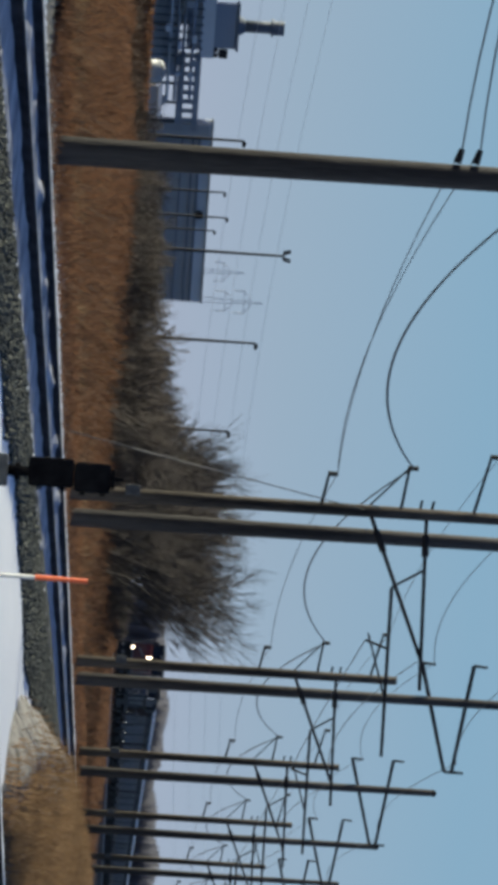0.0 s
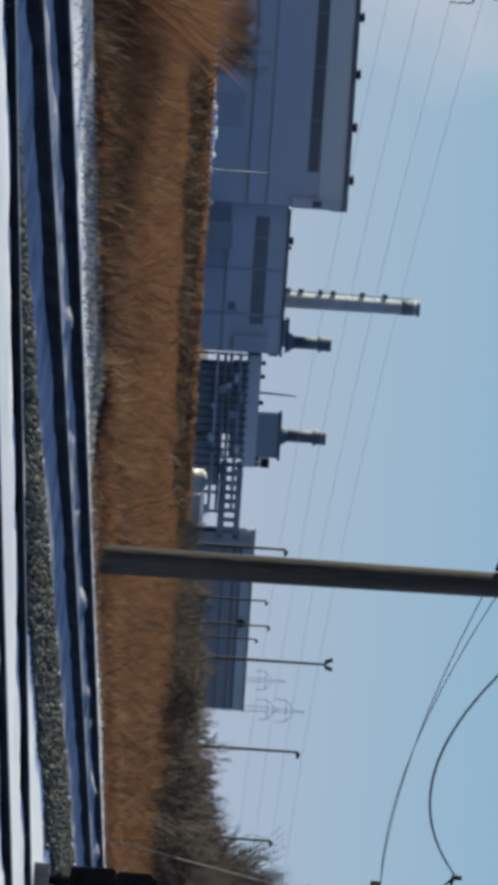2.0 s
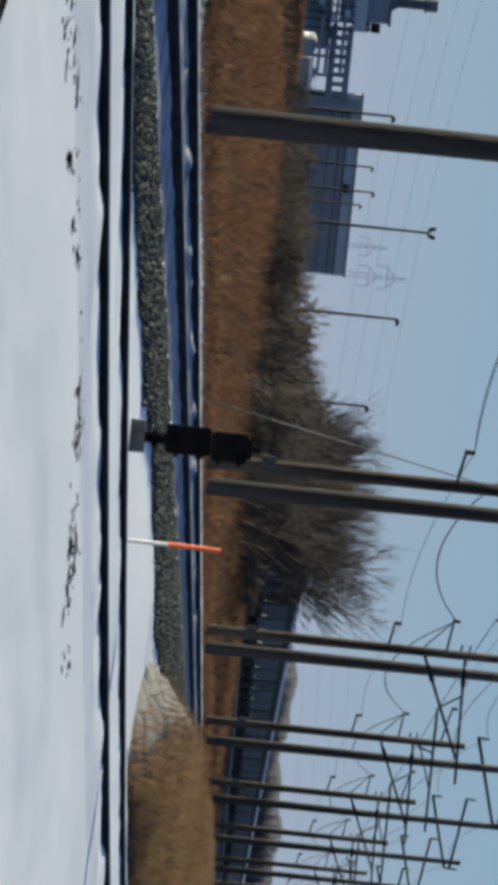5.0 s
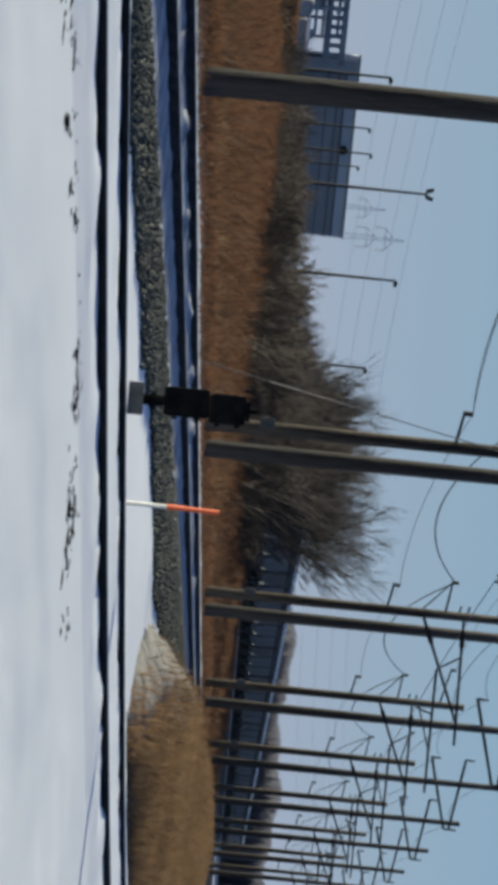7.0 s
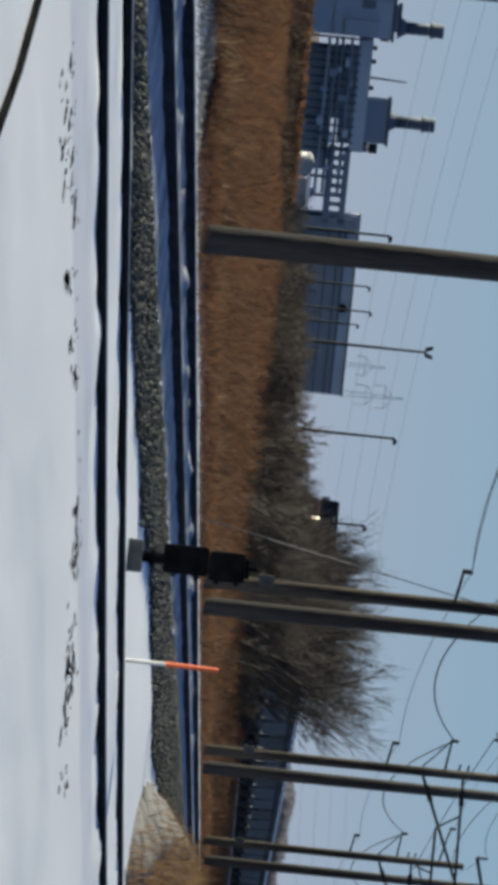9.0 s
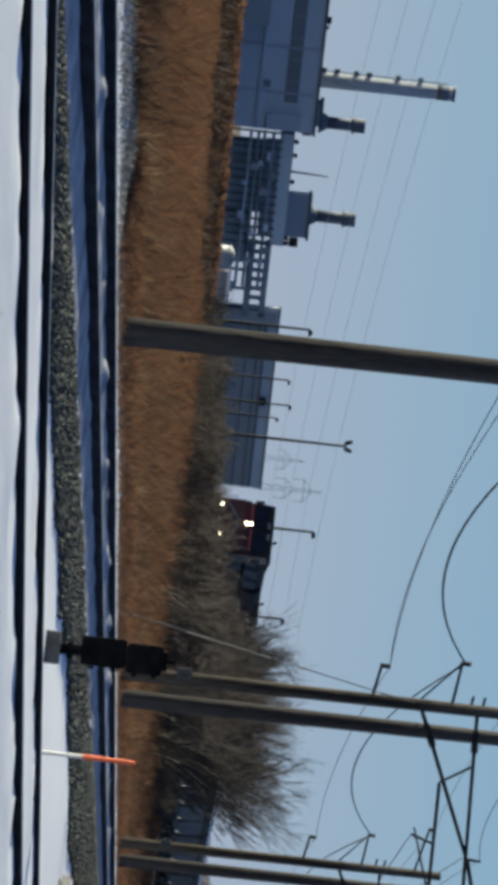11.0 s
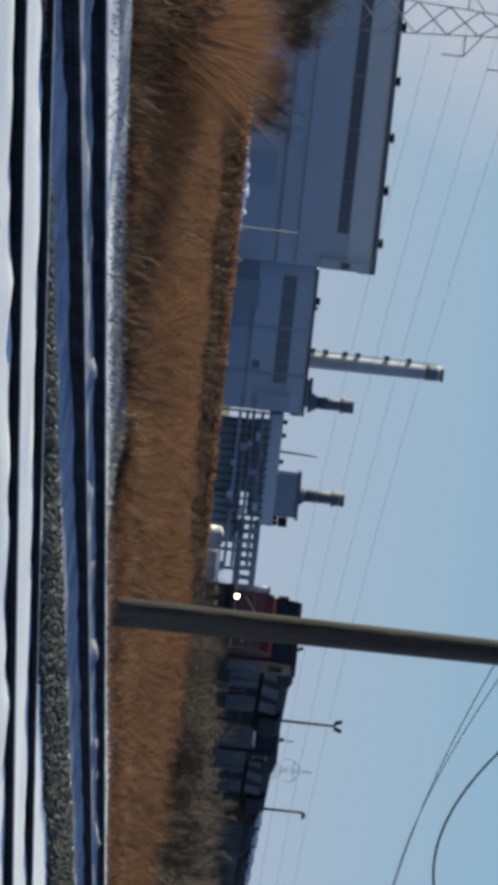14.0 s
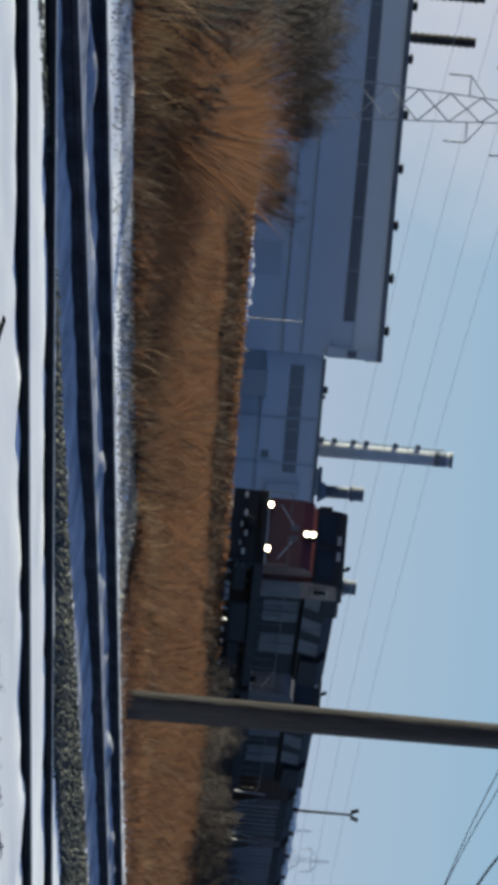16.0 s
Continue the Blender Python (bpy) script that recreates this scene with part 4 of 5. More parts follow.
def chimney():
    c = far_thing("chimney", "tall pale concrete chimney with a dark top band and ladder", "chimney")
    x = fx(-16.13) * 675 / DF
    part("shaft", T((x, 75, 0), (x, 75, 33.0), 1.28, 1.12, 24), CONC, c, "", True)
    part("top_band", T((x, 75, 30.6), (x, 75, 32.4), 1.2, 1.17, 24), FARSTEEL, c, "grey band near the top", True)
    part("rim", T((x, 75, 33.0), (x, 75, 33.4), 1.25, 1.25, 24), FARSTEEL, c)
    for k, z in enumerate((12.5, 14.5, 17.5, 19.5, 24.0, 27.5)):
        part("bracket", B(x - 1.9, 74.6, z, x - 1.2, 75.4, z + 0.8, 0.1), FARSTEEL, c)
    part("ladder", T((x - 1.45, 74.8, 0), (x - 1.4, 74.8, 32), 0.09, 0.09, 5), FARSTEEL, c)


chimney()


def stack(a_mid, base, x0, x1, y):
    s = far_thing("exhaust_stack", "short dark exhaust stack on a boxy boiler house", "chimney", "exhaust stacks")
    k = (DF + y + 4) / DF
    x = fx(a_mid) * k
    part("boiler_house", B(fx(x0) * k, y, fz(0.5), fx(x1) * k, y + 9, fz(base), 0.15), CLAD2, s)
    part("roof_plate", B(fx(x0) * k - 0.3, y - 0.3, fz(base), fx(x1) * k + 0.3, y + 9.3, fz(base) + 0.35), FARSTEEL, s)
    part("transition", T((x, y + 4, fz(base)), (x, y + 4, fz(base + 0.12)), 1.7, 0.9, 16), FARSTEEL, s)
    part("flue", T((x, y + 4, fz(base + 0.1)), (x, y + 4, fz(1.64)), 0.88, 0.84, 20), FARSTEEL, s, "", True)
    part("collar", T((x, y + 4, fz(1.47)), (x, y + 4, fz(1.5)), 1.25, 1.25, 16), FARSTEEL, s)
    part("muffler", T((x, y + 4, fz(1.5)), (x, y + 4, fz(1.645)), 1.02, 1.02, 20), FARSTEEL, s)
    part("rail_box", B(fx(x1) * k + 0.2, y, fz(base - 0.22), fx(x1) * k + 1.4, y + 3, fz(base - 0.1)), DARKSTEEL, s)


stack(-14.35, 1.0, -14.62, -14.06, 12)
stack(-15.58, 1.02, -15.86, -15.52, 16)


def plant_frame():
    p = far_thing("process_plant", "open blue-grey pipe and platform structure of the works", "industrial plant")
    rp = random.Random(8)
    part("deck", B(fx(-15.36), 4, fz(0.52), fx(-13.88), 16, fz(0.70)), LITCLAD, p, "pale clad duct deck")
    part("lower_block", B(fx(-15.2), 7, -0.2, fx(-14.3), 18, fz(0.34)), CLAD, p)
    part("lower_block", B(fx(-14.25), 6, -0.2, fx(-13.6), 18, fz(0.22)), CLAD, p)
    part("block", B(fx(-15.25), 5.5, fz(0.34), fx(-14.0), 15, fz(0.52)), CLAD, p)
    for k in range(15):
        a = -15.36 + k * 0.105
        part("column", T((fx(a), 3.6, 0), (fx(a), 3.6, fz(0.55)), 0.16, 0.16, 6), FARSTEEL, p)
    for el in (0.12, 0.22, 0.30, 0.42):
        part("pipe", T((fx(-15.38), 3.2, fz(el)), (fx(-13.3), 3.2, fz(el)), 0.22, 0.22, 8), CLAD2 if el > 0.2 else LITCLAD, p)
    for k in range(16):
        a = rp.uniform(-15.3, -13.3)
        e = rp.uniform(-0.05, 0.45)
        part("equipment", B(fx(a), rp.uniform(0, 3), fz(e), fx(a + rp.uniform(0.04, 0.13)), 4, fz(e + rp.uniform(0.04, 0.12)), 0.1), rp.choice((LITCLAD, CLAD2, FARSTEEL, CLAD)), p)
    part("mast", T((fx(-14.86), 8, fz(0.7)), (fx(-14.84), 8, fz(1.2)), 0.16, 0.1, 6), FARSTEEL, p)
    for a in (-15.28, -15.1, -14.75, -14.0, -13.93):
        part("roof_box", B(fx(a), 6, fz(0.70), fx(a + 0.05), 9, fz(0.76), 0.1), DARKSTEEL, p)
    part("post_lamp", T((fx(-13.95), 3, fz(0.7)), (fx(-13.95), 3, fz(0.85)), 0.1, 0.1, 5), DARKSTEEL, p)


plant_frame()


def conveyor():
    c = far_thing("conveyor_bridge", "enclosed conveyor bridge on trestles", "conveyor")
    part("upper_chord", B(fx(-13.92), 6, fz(0.47), fx(-12.9), 9, fz(0.55)), CLAD2, c)
    part("lower_chord", B(fx(-13.92), 6, fz(0.25), fx(-12.9), 9, fz(0.34)), CLAD2, c)
    for k in range(9):
        a = -13.9 + k * 0.122
        part("web", B(fx(a), 6.2, fz(0.34), fx(a + 0.045), 8.8, fz(0.47)), CLAD2, c)
    for a in (-13.8, -13.5, -13.25, -13.0):
        part("trestle", T((fx(a), 7, 0), (fx(a), 7, fz(0.25)), 0.25, 0.2, 6), FARSTEEL, c)


conveyor()


def warehouse():
    w = far_thing("warehouse", "long low blue-grey warehouse", "warehouse")
    part("wall", B(fx(-12.98), 10, -0.2, fx(-10.6), 17, fz(0.62)), STORE, w)
    part("upper_wall", B(fx(-12.98), 9.9, fz(0.622), fx(-10.6), 17, fz(0.755)), LITCLAD, w, "paler upper cladding")
    part("roof", B(fx(-13.0), 9.6, fz(0.757), fx(-10.58), 17.5, fz(0.777)), FARSTEEL, w)
    for e0, e1 in ((0.585, 0.618), (0.50, 0.53), (0.36, 0.38)):
        part("ledge", B(fx(-12.98), 9.7, fz(e0), fx(-10.6), 9.89, fz(e1)), BAND, w, "dark horizontal band")
    part("stair_tower", B(fx(-12.98), 6, -0.2, fx(-12.8), 9.58, fz(0.72)), STORE, w)
    part("fan", T((fx(-11.76), 9.0, fz(0.66)), (fx(-11.76), 9.85, fz(0.66)), 0.6, 0.6, 12), DARKSTEEL, w)
    for k in range(7):
        a = -12.7 + k * 0.3
        part("bay_door", B(fx(a), 9.8, -0.1, fx(a + 0.16), 9.99, fz(0.2)), STORE, w)


warehouse()


def dark_stack(az, top):
    s = far_thing("chimney", "thin dark ribbed steel chimney behind the factory hall", "chimney", "dark steel chimneys")
    x = fx(az) * 680 / DF
    part("shaft", T((x, 80, 0), (x, 80, top), 0.85, 0.8, 16), DARKSTEEL, s)
    for k in range(12):
        part("rib", T((x, 80, top - 12.5 + k), (x, 80, top - 12.25 + k), 1.0, 1.0, 12), DARKSTEEL, s)


dark_stack(-21.61, 31.5)
dark_stack(-22.2, 32.4)


def tower(az, d, height, half, label, material=FARSTEEL, arms=((0.62, 3.2), (0.74, 3.8), (0.86, 3.0)), bar=1.0):
    x, y = polar(az, d)
    t = thing("transmission_tower", x, y, -0.15, -az, label, "tower", "transmission towers")

    def w(f):
        return half * (1 - f) ** 0.8 + half * 0.16
    n = 11
    fs = [k / n for k in range(n + 1)]
    for sx, sy in ((1, 1), (1, -1), (-1, 1), (-1, -1)):
        for a, b in zip(fs[0::3], fs[3::3] + [1.0]):
            part("leg", T((sx * w(a), sy * w(a), a * height), (sx * w(b), sy * w(b), b * height), 0.13 * bar, 0.13 * bar, 4), material, t)

    for a, b in zip(fs, fs[1:]):
        for s in (1, -1):
            for p, q in (((-w(a), s * w(a), a * height), (w(b), s * w(b), b * height)), ((w(a), s * w(a), a * height), (-w(b), s * w(b), b * height)),
                         ((s * w(a), -w(a), a * height), (s * w(b), w(b), b * height)), ((s * w(a), w(a), a * height), (s * w(b), -w(b), b * height))):
                part("brace", T(p, q, 0.075 * bar, 0.075 * bar, 4), material, t)
    for f, reach in arms:
        for s in (1, -1):
            bm = bmesh.new()
            tube(bm, (s * w(f), 0, f * height), (s * (w(f) + reach), 0, f * height), 0.1, 0.08, 4)
            tube(bm, (s * w(f), 0, f * height + 1.6), (s * (w(f) + reach), 0, f * height), 0.08, 0.08, 4)
            tube(bm, (s * (w(f) + reach), 0, f * height), (s * (w(f) + reach), 0, f * height - 2.2), 0.1, 0.1, 5)
            part("crossarm", bm, material, t)
    return t


tower(-20.74, 430, 34, 2.0, "tall lattice transmission tower with crossarms", GALVANISED, arms=((0.60, 2.0), (0.735, 3.3), (0.86, 3.0)), bar=0.6)
# Distant pylons borrow the blue-grey cladding colour to stand in for haze.
tower(-10.74, 900, 26, 0.8, "distant lattice pylon, haze put into its pale blue-grey", CLAD, ((0.7, 1.6), (0.85, 2.0)), 0.5)
tower(-11.12, 1000, 24, 0.8, "distant lattice pylon, haze put into its pale blue-grey", CLAD, ((0.8, 1.8),), 0.5)


def street_lamp(az, d, top, heads, label):
    x, y = polar(az, d)
    p = thing("street_lamp", x, y, -0.15, -az, label, "street lamp", "street lamps")
    part("column", T((0, 0, 0), (0, 0, top), 0.13, 0.08, 8), DARKSTEEL, p)
    if heads == 1:
        part("lantern", PR([(-0.12, top - 0.02), (0.10, top + 0.30), (0.42, top + 0.22), (0.46, top + 0.02)], "y", -0.2, 0.2), DARKSTEEL, p)
    else:
        part("crossbar", B(-0.3, -0.05, top - 0.1, 0.3, 0.05, top, 0.02), DARKSTEEL, p)
        for side in (-1, 1):
            part("lantern", PR([(side * 0.03, top - 0.02), (side * 0.34, top - 0.05), (side * 0.46, top + 0.42), (side * 0.22, top + 0.46)], "y", -0.2, 0.2), DARKSTEEL, p)


for az, d, el, heads in ((-12.85, 300, 1.15, 1), (-11.38, 300, 1.80, 2), (-10.21, 300, 1.48, 1), (-12.16, 420, 0.95, 1), (-11.83, 420, 1.0, 1), (-11.65, 480, 0.85, 1), (-9.03, 330, 1.2, 1)):
    street_lamp(az, d, up(el, d) + 0.15, heads, "dark slender street lamp beyond the scrub")


# ---- small works yard things ----
def yard():
    x, y = polar(-17.77, 420)
    f = thing("flagpole", x, y, -0.15, 0, "thin white pole in the works yard", "pole")
    part("shaft", T((0, 0, 0), (0, 0, up(0.64, 420)), 0.09, 0.06, 8), LWHITE, f)
    part("crossbar", T((-0.5, 0, 2.2), (0.5, 0, 2.2), 0.06, 0.06, 6), LWHITE, f)
    x, y = polar(-17.33, 300)
    a = thing("a_frame_barrier", x, y, -0.1, 0, "white folding A-frame barrier at the yard edge", "barrier")
    part("leg", T((-0.6, 0, 0), (0, 0, 1.05), 0.06, 0.06, 6), LWHITE, a)
    part("leg", T((0.6, 0, 0), (0, 0, 1.05), 0.06, 0.06, 6), LWHITE, a)
    x, y = polar(-18.25, 330)
    bm = bmesh.new()
    vs = []
    for j in range(5):
        vs.append([bm.verts.new((-5 + 10 * k / 24, j * 0.9 - 1.8, -0.1 + (0.0 if j in (0, 4) else 0.75 + 0.5 * noise.noise(Vector((k * 0.6, j, 3)))) * math.sin(math.pi * k / 24) ** 0.4)) for k in range(25)])
    for a0, b0 in zip(vs, vs[1:]):
        for k in range(24):
            bm.faces.new((a0[k], a0[k + 1], b0[k + 1], b0[k]))
    s = link("snow_bank", bm, SNOW, None, "", True)
    s.matrix_basis = pose(x, y, 0, 0, 0, 18)
    tagged(s, "heaped white snow bank at the yard edge", "snow bank")
    x, y = polar(-13.69, 420)
    t = thing("storage_tank", x, y, -0.15, 0, "small white domed storage tank", "tank")
    part("shell", T((0, 0, 0), (0, 0, 1.7), 1.1, 1.1, 18), LWHITE, t, "", True)
    part("dome", T((0, 0, 1.7), (0, 0, 2.1), 1.1, 0.4, 18), LWHITE, t, "", True)
    x, y = polar(-13.3, 380)
    q = thing("kiosk", x, y, -0.15, 13, "small white-roofed control kiosk", "kiosk")
    part("wall", B(-1.3, -1, 0, 1.3, 1, 1.55), CLAD2, q)
    part("roof", B(-1.5, -1.2, 1.552, 1.5, 1.2, 1.9, 0.05), SNOW, q, "snow-covered roof")


yard()


# ---- earth mound at the end of the gravel ----
def mound_z(x, y):
    """A long bank with its ridge toward the main line, sloping gently down to the siding."""
    right = np.minimum(-8.1 + 0.235 * (y - 20) - 0.0012 * (y - 20) ** 2 - 1.7, -0.8)
    left = np.interp(y, [53, 57, 62, 75, 90, 150], [-4.7, -5.5, -6.0, -6.9, -7.4, -7.6])
    ridge = np.interp(y, [53, 54.2, 58, 66, 74, 95, 107, 147, 150], [0.0, 0.26, 0.37, 0.45, 0.52, 0.57, 0.72, 0.82, 0.0])
    slope = np.clip((right - x) / np.maximum(right - left - 0.9, 0.3), 0, 1) ** 0.7
    back = np.clip((x - left) / 0.9, 0, 1)
    return -0.06 + (ridge + 0.10) * np.minimum(slope, back)


def mound():
    bm = bmesh.new()
    g = []
    nx, ny = 60, 110
    for j in range(ny + 1):
        y = 50 + 102 * (j / ny) ** 1.5
        row = []
        for i in range(nx + 1):
            x = -7.3 + 6.6 * i / nx
            z = float(mound_z(x, y))
            if z > -0.03:
                z += 0.07 * noise.noise(Vector((x * 1.6, y * 0.5, 3))) + 0.035 * noise.noise(Vector((x * 4, y * 1.4, 8))) + 0.02 * noise.noise(Vector((x * 9, y * 4.0, 2)))
            row.append(bm.verts.new((x, y, z)))
        g.append(row)
    for j in range(ny):
        for i in range(nx):
            bm.faces.new((g[j][i], g[j][i + 1], g[j + 1][i + 1], g[j + 1][i]))
    tagged(link("earth_mound", bm, DIRTY, None, "", True), "low earth mound with thawing grey snow and dead grass", "mound", "", "structure")
    rng = np.random.default_rng(21)
    n = 130000
    y = 53 + 95 * rng.random(n) ** 1.3
    x = -7.2 + 6.4 * rng.random(n)
    az = -np.degrees(np.arctan2(x, y))
    inside = (mound_z(x, y) > 0.0) & (rng.random(n) < np.interp(az, [2.0, 3.7, 4.25, 4.9, 5.4], [1, 0.95, 0.25, 0.03, 0.01]))
    x, y = x[inside], y[inside]
    blades("mound_grass", x, y, mound_z(x, y) - 0.03, rng.uniform(0.08, 0.30, len(x)), rng.uniform(0.004, 0.009, len(x)), rng, MOUNDGRASS, "tawny dry grass on the mound", 0.7)


mound()


# ---- wires ----
def wires():
    tip = (-13.77, 91.4, 5.7)
    for k, z in enumerate((5.56, 5.81)):
        cable("line_wire", (-13.36, 58.14, z), tip, 0.30 + 0.13 * k, 0.009, None, "thin dark line wire hung between poles", "wire")
        cable("line_wire", (-13.36, 13.5, 6.3 - 0.3 * k), (-13.36, 58.14, z), 0.75, 0.012, None, "thin dark line wire hung between poles", "wire")
    cable("feeder_cable", (-13.3, 58.3, 7.35), (-14.0, 91.4, 7.3), 1.47, 0.024, None, "thick slack black feeder cable", "cable", 30)
    for a, b in zip(A_Y, A_Y[1:]):
        cable("feeder_cable", (-14.0, a - 0.2, 7.3), (-14.0, b - 0.2, 7.3), 1.36, 0.022, None, "thick slack black feeder cable", "cable", 22)
        for x, z in ((-13.77, 5.7), (-14.35, 9.13)):
            cable("line_wire", (x, a - 0.2, z), (x, b - 0.2, z), 0.28, 0.009, None, "thin dark line wire hung between poles", "wire")
        cable("contact_wire", (-10.3, a, 6.5), (-10.3, b, 6.5), 0.05, 0.012, None, "thin overhead contact wire", "wire")
        cable("messenger_wire", (-9.95, a, 7.68), (-9.95, b, 7.68), 0.7, 0.012, None, "thin overhead messenger wire", "wire")
    for a, b in zip(B_Y, B_Y[1:]):
        for x, z in ((-14.15, 10.85), (-11.15, 11.65)):
            cable("high_wire", (x, a, z), (x, b, z), 0.8, 0.013, None, "thin high wire on the tall poles", "wire")
    for k in range(4):
        z = 16 + 3.4 * k
        x0, y0 = polar(-25, 380)
        x1, y1 = polar(-2, 900)
        cable("transmission_wire", (x0, y0, z + 4), (x1, y1, z + 2), 9 + k, 0.02, None, "faint far transmission wire", "wire", 30, FARWIRE)


wires()


# ---- the train ----
def wheelset(parent, y, r=0.5):
    for s in (-0.72, 0.72):
        part("wheel", T((s - 0.07, y, r), (s + 0.07, y, r), r, r, 20), LBLACK, parent)


def truck(parent, y, wb, name="truck"):
    t = part(name, B(-1.12, y - wb, 0.35, 1.12, y + wb, 0.85, 0.06), LBLACK, parent)
    return t


def locomotive(label):
    L = thing("locomotive", TRAIN_X, 0, TRAIN_Z, 0, label, "locomotive", "locomotives")
    part("frame", B(-1.5, 0.35, 1.12, 1.5, 21.9, 1.5, 0.04), LBLACK, L)
    part("pilot", PR([(0.05, 0.18), (0.3, 0.12), (0.55, 1.12), (0.22, 1.12)], "x", -1.42, 1.42), LBLACK, L, "black pilot plate dusted with snow")
    part("plow", PR([(-0.25, 0.12), (0.08, 0.12), (0.2, 0.62), (0.02, 0.62)], "x", -1.3, 1.3), LBLACK, L)
    for x, z in ((-1.15, 0.62), (-0.8, 0.45), (-0.4, 0.66), (0.05, 0.5), (0.4, 0.72), (0.8, 0.48), (1.15, 0.66)):
        part("plow_snow", B(x - 0.13, -0.05, z - 0.07, x + 0.13, 0.04, z + 0.07, 0.05), LWHITE, L, "snow packed on the plow")
    part("coupler", B(-0.17, -0.55, 0.72, 0.17, 0.2, 1.0, 0.05), DARKSTEEL, L)
    part("anticlimber", B(-1.0, -0.02, 1.28, 1.0, 0.36, 1.52, 0.04), LBLACK, L)
    part("front_sill", B(-1.5, 0.28, 1.50, 1.5, 0.36, 1.58), LWHITE, L, "white front sill stripe")
    part("nose", PR([(0.9, 1.5), (0.98, 2.95), (1.35, 3.35), (2.6, 3.55), (2.6, 1.5)], "x", -1.38, 1.38), LRED, L, "red nose")
    part("cab", PR([(2.6, 1.5), (2.6, 3.45), (2.95, 4.45), (3.2, 4.68), (5.3, 4.72), (5.3, 1.5)], "x", -1.52, 1.52), LRED, L, "red cab")
    part("cab_roof", PR([(2.9, 4.46), (3.15, 4.74), (5.35, 4.79), (5.35, 4.60)], "x", -1.56, 1.56), LBLACK, L, "black cab roof")
    part("brow", PR([(2.42, 3.50), (2.84, 4.52), (2.97, 4.50), (2.62, 3.50)], "x", -1.54, 1.54), LBLACK, L, "black windscreen surround")
    for x0, x1 in ((-1.3, -0.18), (0.18, 1.3)):
        w = part("windscreen", PR([(2.46, 3.66), (2.735, 4.32), (2.76, 4.32), (2.49, 3.66)], "x", x0, x1), GLASS, L)
    part("number_board", B(-0.5, 2.72, 4.40, -0.15, 2.80, 4.55), LWHITE, L)
    part("number_board", B(0.15, 2.72, 4.40, 0.5, 2.80, 4.55), LWHITE, L)
    # white chevron bands on the nose
    for s in (-1, 1):
        part("nose_stripe", PR([(s * 0.2, 2.62), (s * 1.1, 2.0), (s * 1.1, 2.07), (s * 0.2, 2.70)], "y", 0.90, 0.955), LWHITE, L, "white slanting nose stripe")
        part("emblem_bar", PR([(s * 0.10, 2.45), (s * 0.34, 2.45), (s * 0.34, 2.78), (s * 0.10, 2.78)], "y", 0.895, 0.96), LGREY, L, "grey emblem bar")
        d = part("ditch_light_box", B(s * 0.9 - 0.16, 0.2, 1.46, s * 0.9 + 0.16, 0.5, 1.76, 0.03), LBLACK, L)
        part("lens", T((s * 0.9, 0.185, 1.61), (s * 0.9, 0.199, 1.61), 0.115, 0.115, 16), LAMP, d, "glowing ditch light")
        part("cab_stripe", B(s * 1.535 - 0.01, 2.7, 1.55, s * 1.535 + 0.01, 5.28, 3.1), LGREY, L, "pale grey cab side panel")
        part("side_window", B(s * 1.53 - 0.02, 3.5, 3.45, s * 1.53 + 0.02, 4.7, 4.2, 0.01), GLASS, L)
        part("mirror", B(s * 1.75 - 0.08, 3.2, 3.6, s * 1.75 + 0.08, 3.28, 4.1, 0.02), LBLACK, L)
        rail = bmesh.new()
        tube(rail, (s * 1.46, 0.4, 2.45), (s * 1.46, 2.5, 2.45), 0.022, 0.022, 6)
        for yy in (0.4, 1.4, 2.5):
            tube(rail, (s * 1.46, yy, 1.5), (s * 1.46, yy, 2.45), 0.022, 0.022, 6)
        tube(rail, (s * 0.3, 0.4, 2.4), (s * 1.46, 0.4, 2.45), 0.022, 0.022, 6)
        part("handrail", rail, LGREY, L, "pale handrail")
        rail = bmesh.new()
        tube(rail, (s * 1.46, 5.6, 2.5), (s * 1.46, 21.5, 2.5), 0.022, 0.022, 6)
        for k in range(11):
            tube(rail, (s * 1.46, 5.6 + 1.59 * k, 1.5), (s * 1.46, 5.6 + 1.59 * k, 2.5), 0.022, 0.022, 6)
        part("handrail", rail, LGREY, L, "pale handrail")
        part("step_well", B(s * 1.3 - 0.18, 0.45, 0.35, s * 1.3 + 0.18, 1.0, 1.12, 0.02), LBLACK, L)
        for k in range(3):
            part("step", B(s * 1.35 - 0.2, 0.42, 0.42 + 0.28 * k, s * 1.35 + 0.2, 1.04, 0.45 + 0.28 * k), LGREY, L)
        for k in range(7):
            part("hood_door", B(s * 0.965 - 0.012, 6.2 + 1.9 * k, 1.7, s * 0.965 + 0.012, 7.9 + 1.9 * k, 3.15, 0.008), LGREY if k % 3 else LBLACK, L)
        for y0 in (5.6, 9.6, 13.4):
            part("side_band", PR([(y0, 3.36), (y0 + 2.3, 3.36), (y0 + 3.2, 4.2), (y0 + 0.9, 4.2)], "x", s * 1.212 - 0.008, s * 1.212 + 0.008), LGREY, L, "grey slanting side band")
    hl = part("headlight_box", B(-0.17, 0.92, 3.0, 0.17, 1.45, 3.52, 0.03), LBLACK, L)
    for z in (3.12, 3.38):
        part("lens", T((0, 0.90, z), (0, 0.918, z), 0.10, 0.10, 16), LAMP, hl, "glowing headlight")
    part("hood", PR([(-0.95, 1.5), (-0.95, 3.2), (-1.2, 3.35), (-1.2, 4.25), (-0.85, 4.66), (0.85, 4.66), (1.2, 4.25), (1.2, 3.35), (0.95, 3.2), (0.95, 1.5)], "y", 5.3, 21.2), LBLACK, L, "black engine hood")
